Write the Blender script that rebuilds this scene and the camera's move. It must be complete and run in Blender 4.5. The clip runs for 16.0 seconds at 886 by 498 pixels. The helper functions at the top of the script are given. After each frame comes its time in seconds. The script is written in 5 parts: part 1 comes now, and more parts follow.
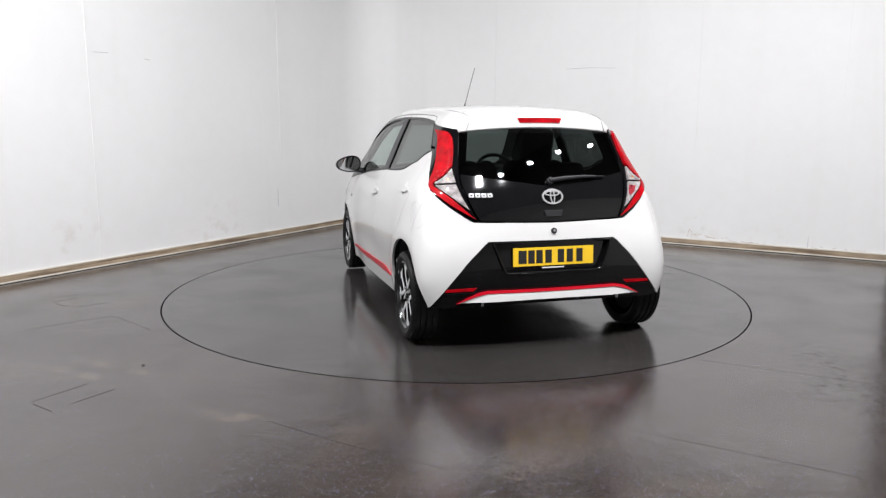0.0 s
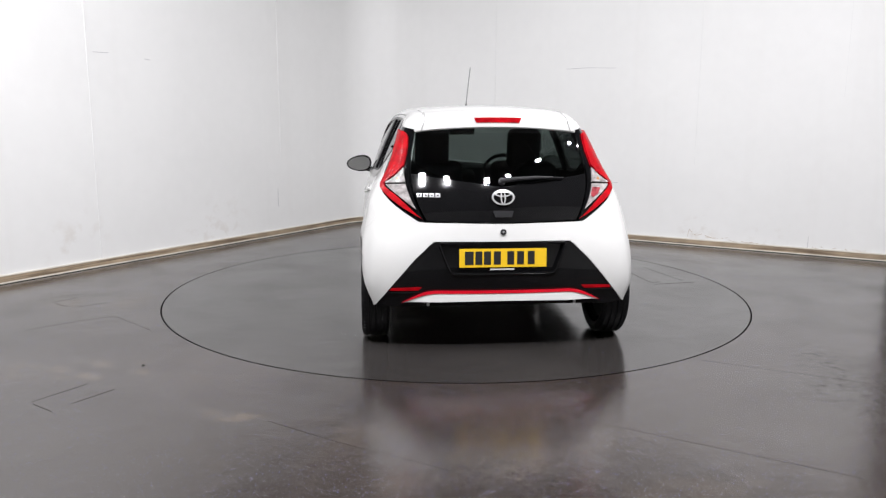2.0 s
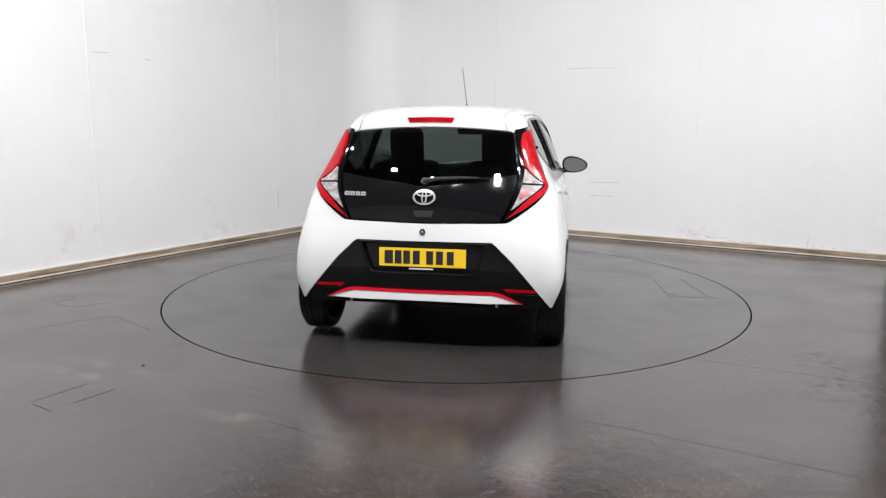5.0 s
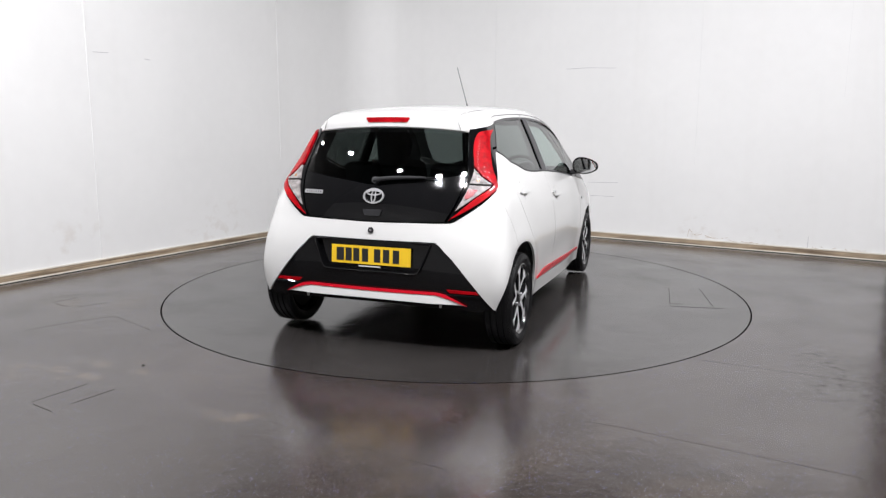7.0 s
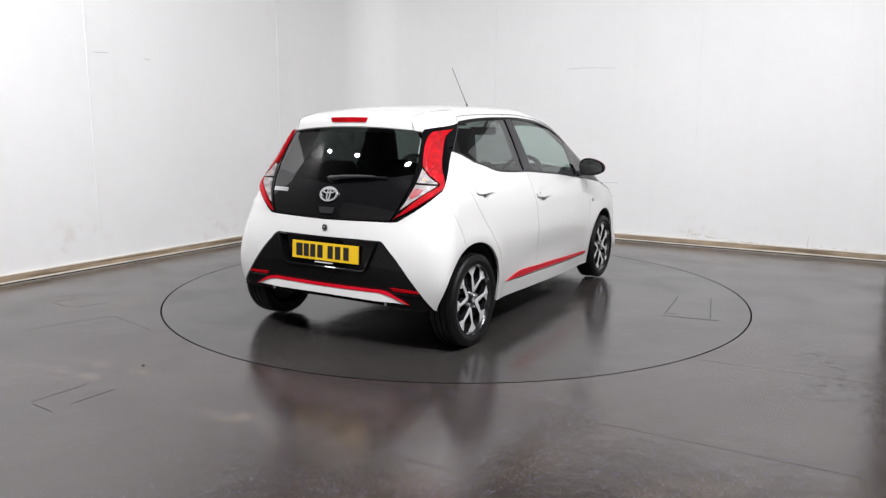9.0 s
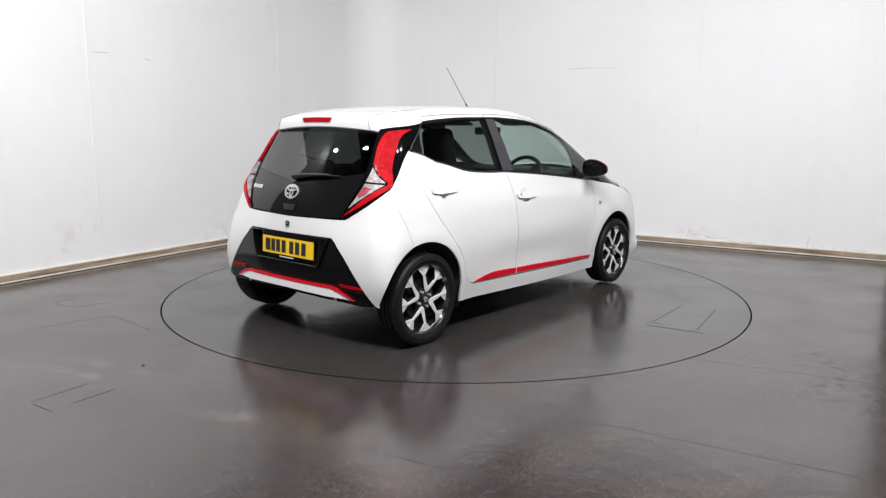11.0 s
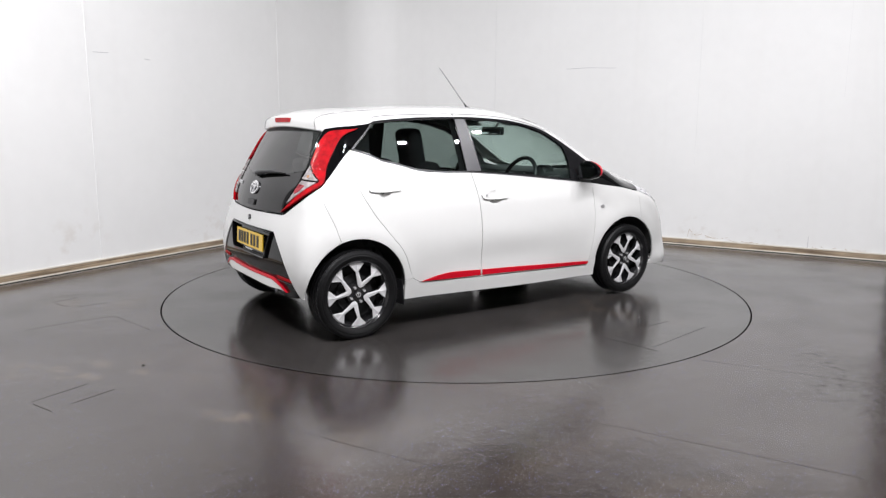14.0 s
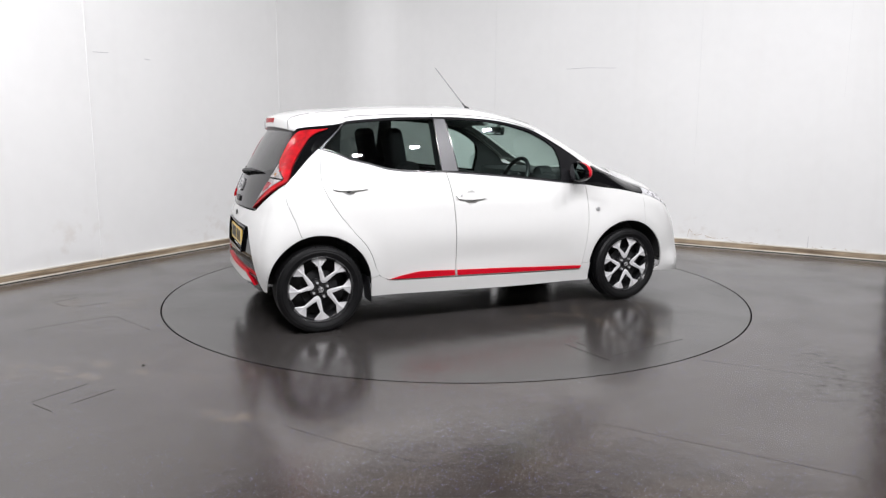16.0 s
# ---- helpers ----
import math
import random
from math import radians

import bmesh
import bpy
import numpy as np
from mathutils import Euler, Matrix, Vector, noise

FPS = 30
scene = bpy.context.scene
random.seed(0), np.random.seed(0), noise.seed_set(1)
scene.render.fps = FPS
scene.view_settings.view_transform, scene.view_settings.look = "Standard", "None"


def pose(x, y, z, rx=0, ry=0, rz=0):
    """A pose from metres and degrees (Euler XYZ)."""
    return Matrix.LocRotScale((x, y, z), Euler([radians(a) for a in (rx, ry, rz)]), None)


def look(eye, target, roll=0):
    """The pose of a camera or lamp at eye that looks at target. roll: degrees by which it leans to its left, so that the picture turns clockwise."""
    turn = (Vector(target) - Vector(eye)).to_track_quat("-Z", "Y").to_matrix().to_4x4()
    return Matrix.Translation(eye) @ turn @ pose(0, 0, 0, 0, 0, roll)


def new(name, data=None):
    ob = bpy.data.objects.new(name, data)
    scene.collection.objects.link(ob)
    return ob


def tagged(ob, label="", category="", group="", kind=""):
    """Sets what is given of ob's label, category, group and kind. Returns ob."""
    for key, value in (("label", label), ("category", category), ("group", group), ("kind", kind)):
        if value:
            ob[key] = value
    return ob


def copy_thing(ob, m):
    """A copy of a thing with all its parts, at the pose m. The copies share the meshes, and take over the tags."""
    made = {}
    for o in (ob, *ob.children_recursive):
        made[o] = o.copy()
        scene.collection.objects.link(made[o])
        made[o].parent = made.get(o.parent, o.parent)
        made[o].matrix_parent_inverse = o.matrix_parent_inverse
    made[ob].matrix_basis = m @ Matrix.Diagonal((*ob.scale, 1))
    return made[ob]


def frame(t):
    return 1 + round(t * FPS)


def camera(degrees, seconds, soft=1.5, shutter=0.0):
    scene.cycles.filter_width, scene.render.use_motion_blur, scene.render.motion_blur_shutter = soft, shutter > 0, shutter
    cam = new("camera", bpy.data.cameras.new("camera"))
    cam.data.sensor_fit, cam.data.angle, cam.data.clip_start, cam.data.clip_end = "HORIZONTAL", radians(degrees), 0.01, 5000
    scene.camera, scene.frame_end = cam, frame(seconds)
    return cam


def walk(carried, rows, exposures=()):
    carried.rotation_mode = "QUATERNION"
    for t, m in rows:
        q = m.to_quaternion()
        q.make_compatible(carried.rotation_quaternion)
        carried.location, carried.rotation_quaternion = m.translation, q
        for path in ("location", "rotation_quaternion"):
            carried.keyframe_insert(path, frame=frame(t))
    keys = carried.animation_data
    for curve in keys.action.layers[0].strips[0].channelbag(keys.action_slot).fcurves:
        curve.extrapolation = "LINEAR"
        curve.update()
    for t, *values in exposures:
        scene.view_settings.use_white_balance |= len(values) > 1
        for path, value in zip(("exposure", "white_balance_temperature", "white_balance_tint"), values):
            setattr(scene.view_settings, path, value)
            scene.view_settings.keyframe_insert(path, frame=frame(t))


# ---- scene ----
EYE = (0.0, -5.766, 1.293)
AIM = (-0.0162, -4.7805, 1.1264)
cam = camera(63.157, 16.0, soft=1.3)
walk(cam, [(0, look(EYE, AIM, 0.23)), (16, look(EYE, AIM, 0.23))])

# ---- light ----
world = bpy.data.worlds.new("hall_air")
scene.world = world
world.use_nodes = True
world.node_tree.nodes["Background"].inputs[0].default_value = (1, 1, 1, 1)
world.node_tree.nodes["Background"].inputs[1].default_value = 0.03
scene.view_settings.exposure = 0.0

# the room's axes: CORNER, along the left-hand wall, along the right-hand wall
CORNER = Vector((-1.17, 4.43, 0))
ALONG_A = Vector((-0.499, -0.867, 0))
ALONG_B = Vector((0.867, -0.499, 0))
SIZE_A, SIZE_B, WHITE_A, WHITE_B, WHITE_TOP, HEIGHT = 9.9, 9.0, 5.75, 6.28, 3.05, 8.0


def room(a, b, z=0.0):
    """A place in the hall: a along one white wall, b along the other, from their corner."""
    return CORNER + ALONG_A * a + ALONG_B * b + Vector((0, 0, z))


LAMPS = [(6.2, 0.2), (6.57, 1.32), (7.1, 3.0), (7.1, 4.2), (6.85, 4.85), (6.25, 5.84), (5.75, 6.25), (4.79, 6.5), (3.87, 6.7), (2.87, 7.1)]
LAMP_Z, LAMP_WIDE, LAMP_TALL, LAMP_WATTS, LAMP_TILT = 4.0, 0.15, 0.085, 55, 36


def lamp_pose(a, b):
    """Each floodlight is turned towards the turntable."""
    p = room(a, b, LAMP_Z)
    return Matrix.Translation(p) @ pose(0, 0, 0, 0, 0, math.degrees(math.atan2(0.6 - p.y, -0.2 - p.x)) - 90)


for a, b in LAMPS:
    light = bpy.data.lights.new("floodlight", "AREA")
    light.shape, light.size, light.size_y, light.energy, light.color = "RECTANGLE", LAMP_WIDE - 0.02, LAMP_TALL - 0.02, LAMP_WATTS, (0.975, 0.965, 1.0)
    ob = new("floodlight", light)
    ob.matrix_world = lamp_pose(a, b) @ pose(0, 0, 0, LAMP_TILT, 0, 0) @ pose(0, 0, -0.056)


# ---- materials ----
def material(name, color=(0.8, 0.8, 0.8), rough=0.5, metal=0.0, coat=0.0, coat_rough=0.03, vary=0.0, scale=6.0, bump=0.0, bump_scale=60.0, spec=0.5, emit=None, glow=0.0):
    """A surface with its colour broken up at two scales, and fine relief."""
    m = bpy.data.materials.new(name)
    m.use_nodes = True
    n, l = m.node_tree.nodes, m.node_tree.links
    p = n["Principled BSDF"]
    p.inputs["Base Color"].default_value = (*color, 1)
    p.inputs["Roughness"].default_value, p.inputs["Metallic"].default_value = rough, metal
    p.inputs["Coat Weight"].default_value, p.inputs["Coat Roughness"].default_value = coat, coat_rough
    p.inputs["Specular IOR Level"].default_value = spec
    if emit:
        p.inputs["Emission Color"].default_value, p.inputs["Emission Strength"].default_value = (*emit, 1), glow
    co = n.new("ShaderNodeTexCoord")
    if vary:
        big, fine, mix = n.new("ShaderNodeTexNoise"), n.new("ShaderNodeTexNoise"), n.new("ShaderNodeMath")
        big.inputs["Scale"].default_value, fine.inputs["Scale"].default_value = scale, scale * 11
        big.inputs["Detail"].default_value = 6
        l.new(co.outputs["Object"], big.inputs["Vector"]), l.new(co.outputs["Object"], fine.inputs["Vector"])
        mix.operation = "MULTIPLY_ADD"
        mix.inputs[1].default_value = 0.35
        l.new(fine.outputs["Fac"], mix.inputs[0]), l.new(big.outputs["Fac"], mix.inputs[2])
        ramp = n.new("ShaderNodeMapRange")
        ramp.inputs["From Min"].default_value, ramp.inputs["From Max"].default_value = 0.4, 0.95
        ramp.inputs["To Min"].default_value, ramp.inputs["To Max"].default_value = 1 - vary, 1 + vary
        l.new(mix.outputs[0], ramp.inputs["Value"])
        tint = n.new("ShaderNodeVectorMath")
        tint.operation = "SCALE"
        tint.inputs[0].default_value = color
        l.new(ramp.outputs["Result"], tint.inputs["Scale"]), l.new(tint.outputs["Vector"], p.inputs["Base Color"])
        r2 = n.new("ShaderNodeMapRange")
        r2.inputs["To Min"].default_value, r2.inputs["To Max"].default_value = rough * (1 - vary), min(1, rough * (1 + vary))
        l.new(big.outputs["Fac"], r2.inputs["Value"]), l.new(r2.outputs["Result"], p.inputs["Roughness"])
    if bump:
        t, b = n.new("ShaderNodeTexNoise"), n.new("ShaderNodeBump")
        t.inputs["Scale"].default_value, t.inputs["Detail"].default_value = bump_scale, 4
        b.inputs["Strength"].default_value, b.inputs["Distance"].default_value = bump, 0.002
        l.new(co.outputs["Object"], t.inputs["Vector"]), l.new(t.outputs["Fac"], b.inputs["Height"]), l.new(b.outputs["Normal"], p.inputs["Normal"])
    return m


def pane(name, tint, rough=0.01):
    """Thin clear or tinted glass: see-through, with more gloss the more slantwise it is seen."""
    m = bpy.data.materials.new(name)
    m.use_nodes = True
    n, l = m.node_tree.nodes, m.node_tree.links
    n.remove(n["Principled BSDF"])
    clear, gloss, mix, lw = n.new("ShaderNodeBsdfTransparent"), n.new("ShaderNodeBsdfGlossy"), n.new("ShaderNodeMixShader"), n.new("ShaderNodeLayerWeight")
    clear.inputs[0].default_value = (*tint, 1)
    gloss.inputs["Roughness"].default_value = rough
    lw.inputs["Blend"].default_value = 0.5
    power, gain = n.new("ShaderNodeMath"), n.new("ShaderNodeMath")
    power.operation, gain.operation = "POWER", "MULTIPLY_ADD"
    power.inputs[1].default_value = 4
    gain.inputs[1].default_value, gain.inputs[2].default_value = 0.92, 0.08
    l.new(lw.outputs["Facing"], power.inputs[0]), l.new(power.outputs[0], gain.inputs[0]), l.new(gain.outputs[0], mix.inputs[0])
    l.new(clear.outputs[0], mix.inputs[1]), l.new(gloss.outputs[0], mix.inputs[2])
    l.new(mix.outputs[0], n["Material Output"].inputs[0])
    return m


WHITE = material("white_paint", (0.635, 0.635, 0.622), 0.4, coat=0.8, vary=0.015, scale=2)
GLOSS_BLACK = material("gloss_black", (0.0035, 0.0035, 0.004), 0.04, spec=0.36, vary=0.1)
SATIN_BLACK = material("satin_black_plastic", (0.018, 0.018, 0.02), 0.42, vary=0.15, bump=0.15, bump_scale=300)
FRAME_BLACK = material("black_window_frame", (0.010, 0.010, 0.011), 0.14, vary=0.1)
PILLAR = material("charcoal_film", (0.032, 0.031, 0.035), 0.38, vary=0.1)
DARK = material("dark_lining", (0.012, 0.012, 0.013), 0.75, vary=0.2)
ARCH_LINER = material("arch_liner", (0.032, 0.031, 0.031), 0.7, vary=0.35, scale=14, bump=0.4, bump_scale=120)
LINING = material("cabin_lining", (0.075, 0.075, 0.077), 0.85, spec=0.05, vary=0.15, bump=0.2)
TRIM = material("cabin_plastic", (0.07, 0.071, 0.075), 0.6, vary=0.2, bump=0.2)
FABRIC = material("seat_fabric", (0.04, 0.04, 0.043), 0.9, vary=0.25, scale=20, bump=0.5, bump_scale=500)
RED = material("red_paint", (0.50, 0.002, 0.014), 0.4, spec=0.15, coat=0.35, vary=0.05)
BEAD = material("lens_bead", (0.45, 0.02, 0.03), 0.2, coat=0.7)
RED_LENS = material("red_lens", (0.33, 0.001, 0.005), 0.45, spec=0.06, coat=0.3, coat_rough=0.03, vary=0.5, scale=22, bump=0.5, bump_scale=110)
CLEAR_LENS = material("clear_lens", (0.27, 0.25, 0.245), 0.45, spec=0.12, coat=0.08, coat_rough=0.05, vary=0.75, scale=34)
HEAD_LENS = material("head_lamp_lens", (0.62, 0.62, 0.64), 0.3, metal=0.4, coat=0.6, vary=0.5, scale=30)
CHROME = material("chrome", (0.82, 0.82, 0.83), 0.16, metal=0.7, vary=0.05)
MACHINED = material("machined_alloy", (0.80, 0.80, 0.81), 0.32, metal=0.45, vary=0.08, scale=20)
RIM_BLACK = material("gloss_black_alloy", (0.012, 0.012, 0.013), 0.2, coat=0.8, vary=0.1)
RUBBER = material("tyre_rubber", (0.0045, 0.0045, 0.005), 0.5, spec=0.22, vary=0.25, scale=12, bump=0.3, bump_scale=150)
YELLOW = material("reflective_yellow", (0.78, 0.50, 0.015), 0.35, coat=0.4, vary=0.04)
DULL_IRON = material("dull_iron", (0.03, 0.028, 0.027), 0.6, vary=0.3)
ALLOY_GREY = material("grey_aerial", (0.30, 0.30, 0.305), 0.4, metal=0.4, vary=0.1)
SHUT_LINE = material("shut_line", (0.16, 0.16, 0.16), 0.7, vary=0.1)
INK = material("black_print", (0.012, 0.012, 0.012), 0.5)
SILVER = material("silver_metal", (0.45, 0.45, 0.46), 0.35, metal=0.8, vary=0.15)
AMBER = material("amber_lens", (0.34, 0.17, 0.07), 0.25)
REFLEX = material("pink_reflex", (0.26, 0.022, 0.032), 0.3, vary=0.6, scale=40)
MIRROR = material("mirror_glass", (0.85, 0.87, 0.88), 0.02, metal=1.0)
CLEAR_GLASS = pane("clear_glass", (0.70, 0.81, 0.77))
TINT_GLASS = pane("privacy_glass", (0.31, 0.345, 0.335))
REAR_GLASS = pane("rear_privacy_glass", (0.125, 0.14, 0.137))
SCREEN_GLASS = pane("windscreen_glass", (0.74, 0.84, 0.80))


# ---- mesh helpers ----
from mathutils.geometry import delaunay_2d_cdt

def mesh_object(name, mesh, mats, parent=None, label=""):
    for m in mats if isinstance(mats, (list, tuple)) else [mats]:
        mesh.materials.append(m)
    ob = new(name, mesh)
    ob.parent = parent
    return tagged(ob, label)


def part(name, bm, mats, parent=None, label="", smooth=True, angle=0.6):
    """Links a bmesh as one mesh object under a thing or a part."""
    mesh = bpy.data.meshes.new(name)
    bmesh.ops.recalc_face_normals(bm, faces=bm.faces)
    for f in bm.faces:
        f.smooth = smooth
    if smooth:
        for e in bm.edges:
            e.smooth = len(e.link_faces) == 2 and e.calc_face_angle(0) < angle
    bm.to_mesh(mesh)
    bm.free()
    return mesh_object(name, mesh, mats, parent, label)


def box(size, at=(0, 0, 0), turn=None, bevel=0.0, bm=None, segments=2):
    bm = bm or bmesh.new()
    m = Matrix.Translation(at) @ (turn or Matrix()) @ Matrix.Diagonal((*size, 1))
    made = bmesh.ops.create_cube(bm, size=1, matrix=m)["verts"]
    if bevel:
        edges = list({e for v in made for e in v.link_edges})
        bmesh.ops.bevel(bm, geom=edges, offset=bevel, segments=segments, affect="EDGES", profile=0.6)
    return bm


def rod(path, radius, bm=None, sides=8):
    """A tube along a path; radius may be a list."""
    bm = bm or bmesh.new()
    path = [Vector(p) for p in path]
    rings = []
    for i, p in enumerate(path):
        t = (path[min(i + 1, len(path) - 1)] - path[max(i - 1, 0)]).normalized()
        a = t.orthogonal().normalized() if i == 0 else (last - t * last.dot(t)).normalized()
        last = a
        b = t.cross(a)
        r = radius[i] if isinstance(radius, (list, tuple)) else radius
        rings.append([bm.verts.new(p + (a * math.cos(2 * math.pi * k / sides) + b * math.sin(2 * math.pi * k / sides)) * r) for k in range(sides)])
    for r0, r1 in zip(rings, rings[1:]):
        for k in range(sides):
            bm.faces.new((r0[k], r0[(k + 1) % sides], r1[(k + 1) % sides], r1[k]))
    bm.faces.new(rings[0][::-1]), bm.faces.new(rings[-1])
    return bm


def lathe(profile, sides=48, bm=None, axis="X"):
    """A profile of (radius, height) turned about an axis."""
    bm = bm or bmesh.new()
    rings = []
    for r, h in profile:
        ring = []
        for k in range(sides):
            c, s = math.cos(2 * math.pi * k / sides) * r, math.sin(2 * math.pi * k / sides) * r
            ring.append(bm.verts.new((h, c, s) if axis == "X" else (c, s, h)))
        rings.append(ring)
    for r0, r1 in zip(rings, rings[1:]):
        for k in range(sides):
            bm.faces.new((r0[k], r0[(k + 1) % sides], r1[(k + 1) % sides], r1[k]))
    return bm


def prism(outline, thick, place, bm=None):
    """A flat outline in the place's x and y, thick along its z from 0 downwards."""
    bm = bm or bmesh.new()
    top = [bm.verts.new(place @ Vector((x, y, 0))) for x, y in outline]
    low = [bm.verts.new(place @ Vector((x, y, -thick))) for x, y in outline]
    k = len(top)
    bm.faces.new(top), bm.faces.new(low[::-1])
    for i in range(k):
        bm.faces.new((top[i], low[i], low[(i + 1) % k], top[(i + 1) % k]))
    return bm


def flow(points, per=6):
    """A smooth curve through the points."""
    p = [np.array(q, float) for q in points]
    if len(p) == 2:
        return [tuple(p[0]), tuple(p[1])]
    p = [2 * p[0] - p[1]] + p + [2 * p[-1] - p[-2]]
    out = []
    for i in range(1, len(p) - 2):
        for k in range(per):
            t = k / per
            out.append(tuple(0.5 * (2 * p[i] + (p[i + 1] - p[i - 1]) * t + (2 * p[i - 1] - 5 * p[i] + 4 * p[i + 1] - p[i + 2]) * t * t
                                    + (3 * p[i] - p[i - 1] - 3 * p[i + 1] + p[i + 2]) * t ** 3)))
    return out + [tuple(p[-2])]


def loop(*curves):
    """One closed outline of smooth curves that meet in corners."""
    out = []
    for c in curves:
        for q in flow(c):
            if not out or math.dist(out[-1], q) > 1e-4:
                out.append(q)
    return out[:-1] if math.dist(out[0], out[-1]) < 1e-4 else out


def inside(poly, pts):
    poly = np.asarray(poly)
    x, y = pts[:, 0], pts[:, 1]
    r = np.zeros(len(pts), bool)
    for (x0, y0), (x1, y1) in zip(poly, np.roll(poly, -1, 0)):
        if y0 != y1:
            r ^= ((y0 > y) != (y1 > y)) & (x < (x1 - x0) * (y - y0) / (y1 - y0) + x0)
    return r


def shrink(poly, d):
    p = np.asarray(poly, float)
    if np.sum(p[:, 0] * np.roll(p[:, 1], -1) - np.roll(p[:, 0], -1) * p[:, 1]) < 0:
        p = p[::-1]
    e = np.roll(p, -1, 0) - p
    n = np.stack([-e[:, 1], e[:, 0]], 1) / (np.linalg.norm(e, axis=1)[:, None] + 1e-12)
    m = n + np.roll(n, 1, 0)
    m /= np.maximum(np.sum(m * m, 1, keepdims=True) / 2, 0.5)
    return p + m * d


def dense(poly, step):
    out, p = [], np.asarray(poly, float)
    for a, b in zip(p, np.roll(p, -1, 0)):
        k = max(1, int(np.linalg.norm(b - a) / step + 0.5))
        out += [a + (b - a) * i / k for i in range(k)]
    return np.array(out)


def sheet(name, outline, mats, parent, holes=(), to=None, step=0.035, off=0.0, lip=0.014, gap=0.002, flip=False, label="", back=False):
    """A panel of the car's skin: an outline in the plan (u, z) or, with to=lid, (x, y), laid on the skin, with edges turned in by lip."""
    to = to or skin
    rings = [dense(shrink(outline, gap), step)] + [dense(shrink(h, -gap), step) for h in holes]
    lo, hi = rings[0].min(0), rings[0].max(0)
    gx, gy = np.meshgrid(np.arange(lo[0] + step / 2, hi[0], step), np.arange(lo[1] + step / 2, hi[1], step))
    gy[:, ::2] += step / 2
    g = np.stack([gx.ravel(), gy.ravel()], 1)
    ok = inside(rings[0], g)
    for h in rings[1:]:
        ok &= ~inside(h, g)
    g = g[ok]
    allr = np.concatenate(rings)
    if len(g):
        g = g[np.array([np.min(np.sum((allr - q) ** 2, 1)) > (0.45 * step) ** 2 for q in g], bool)]
    verts, edges, k = [], [], 0
    for r in rings:
        verts += [Vector(q) for q in r]
        edges += [(k + i, k + (i + 1) % len(r)) for i in range(len(r))]
        k += len(r)
    verts += [Vector(q) for q in g]
    from_cdt = delaunay_2d_cdt(verts, edges, [], 0, 1e-6)
    v2, tris = np.array([tuple(q) for q in from_cdt[0]]), [t for t in from_cdt[2]]
    mid = np.array([v2[list(t)].mean(0) for t in tris])
    ok = inside(rings[0], mid)
    for h in rings[1:]:
        ok &= ~inside(h, mid)
    tris = [t for t, o in zip(tris, ok) if o]
    p, n = to(v2[:, 0], v2[:, 1])
    p = p + n * off
    if flip:
        p, n = p * (-1, 1, 1), n * (-1, 1, 1)
    faces, count = [], {}
    for t in tris:
        a, b, c = (p[i] for i in t[:3])
        if np.dot(np.cross(b - a, c - a), n[t[0]]) < 0:
            t = t[::-1]
        faces.append(tuple(t))
        for i, j in zip(t, (*t[1:], t[0])):
            count[(i, j)] = 1
    pts, nor = list(p), list(n)
    for i, j in list(count):
        if (j, i) not in count and lip:
            q = [p[j], p[i], p[i] - n[i] * lip, p[j] - n[j] * lip]
            f = np.cross(q[1] - q[0], q[2] - q[0])
            f = f / (np.linalg.norm(f) + 1e-12)
            k = len(pts)
            pts += q
            nor += [f] * 4
            faces.append((k, k + 1, k + 2, k + 3))
    if back:
        k = len(pts)
        pts += list(p - n * lip)
        nor += list(-n)
        faces += [tuple(k + i for i in t[::-1]) for t in faces[:len(tris)]]
    mesh = bpy.data.meshes.new(name)
    mesh.from_pydata([tuple(q) for q in pts], [], faces)
    mesh.polygons.foreach_set("use_smooth", [True] * len(faces))
    mesh.normals_split_custom_set_from_vertices([tuple(q) for q in nor])
    return mesh_object(name, mesh, mats, parent, label)


# ---- the car's outer surface, in its own space: x right, y forward from the rear axle, z up ----
def spline(t, xs, ys):
    """A smooth curve through the knots (xs, ys)."""
    xs, ys = np.asarray(xs, float), np.asarray(ys, float)
    m = np.gradient(ys, xs)
    t = np.clip(t, xs[0], xs[-1])
    i = np.clip(np.searchsorted(xs, t) - 1, 0, len(xs) - 2)
    h = xs[i + 1] - xs[i]
    s = (t - xs[i]) / h
    return ((1 + 2 * s) * (1 - s) ** 2 * ys[i] + s * (1 - s) ** 2 * h * m[i]
            + s * s * (3 - 2 * s) * ys[i + 1] + s * s * (s - 1) * h * m[i + 1])


def smax(a, b, k):
    h = np.maximum(k - np.abs(a - b), 0) / k
    return np.maximum(a, b) + h * h * k / 4


WIDTH_Z = (0.10, 0.20, 0.27, 0.35, 0.48, 0.62, 0.75, 0.85, 0.95, 1.02, 1.10, 1.20, 1.30, 1.40, 1.50)
WIDTH = (0.765, 0.776, 0.788, 0.800, 0.812, 0.811, 0.795, 0.773, 0.745, 0.7205, 0.6915, 0.6510, 0.6055, 0.558, 0.508)
PLAN_Y = (-0.5, -0.2, 0.1, 0.5, 1.0, 1.5, 1.9, 2.3, 2.6, 2.85, 3.1)
PLAN = (-0.016, -0.015, -0.000, -0.008, 0.001, 0.008, -0.004, -0.002, -0.034, -0.058, -0.125)
CABIN = (-0.058, -0.050, -0.052, -0.036, -0.006, 0.010, -0.006, -0.020, -0.030, -0.030, -0.030)
TAIL_Z = (0.12, 0.22, 0.30, 0.40, 0.55, 0.68, 0.76, 0.82, 0.90, 1.00, 1.10, 1.20, 1.30, 1.40, 1.50)
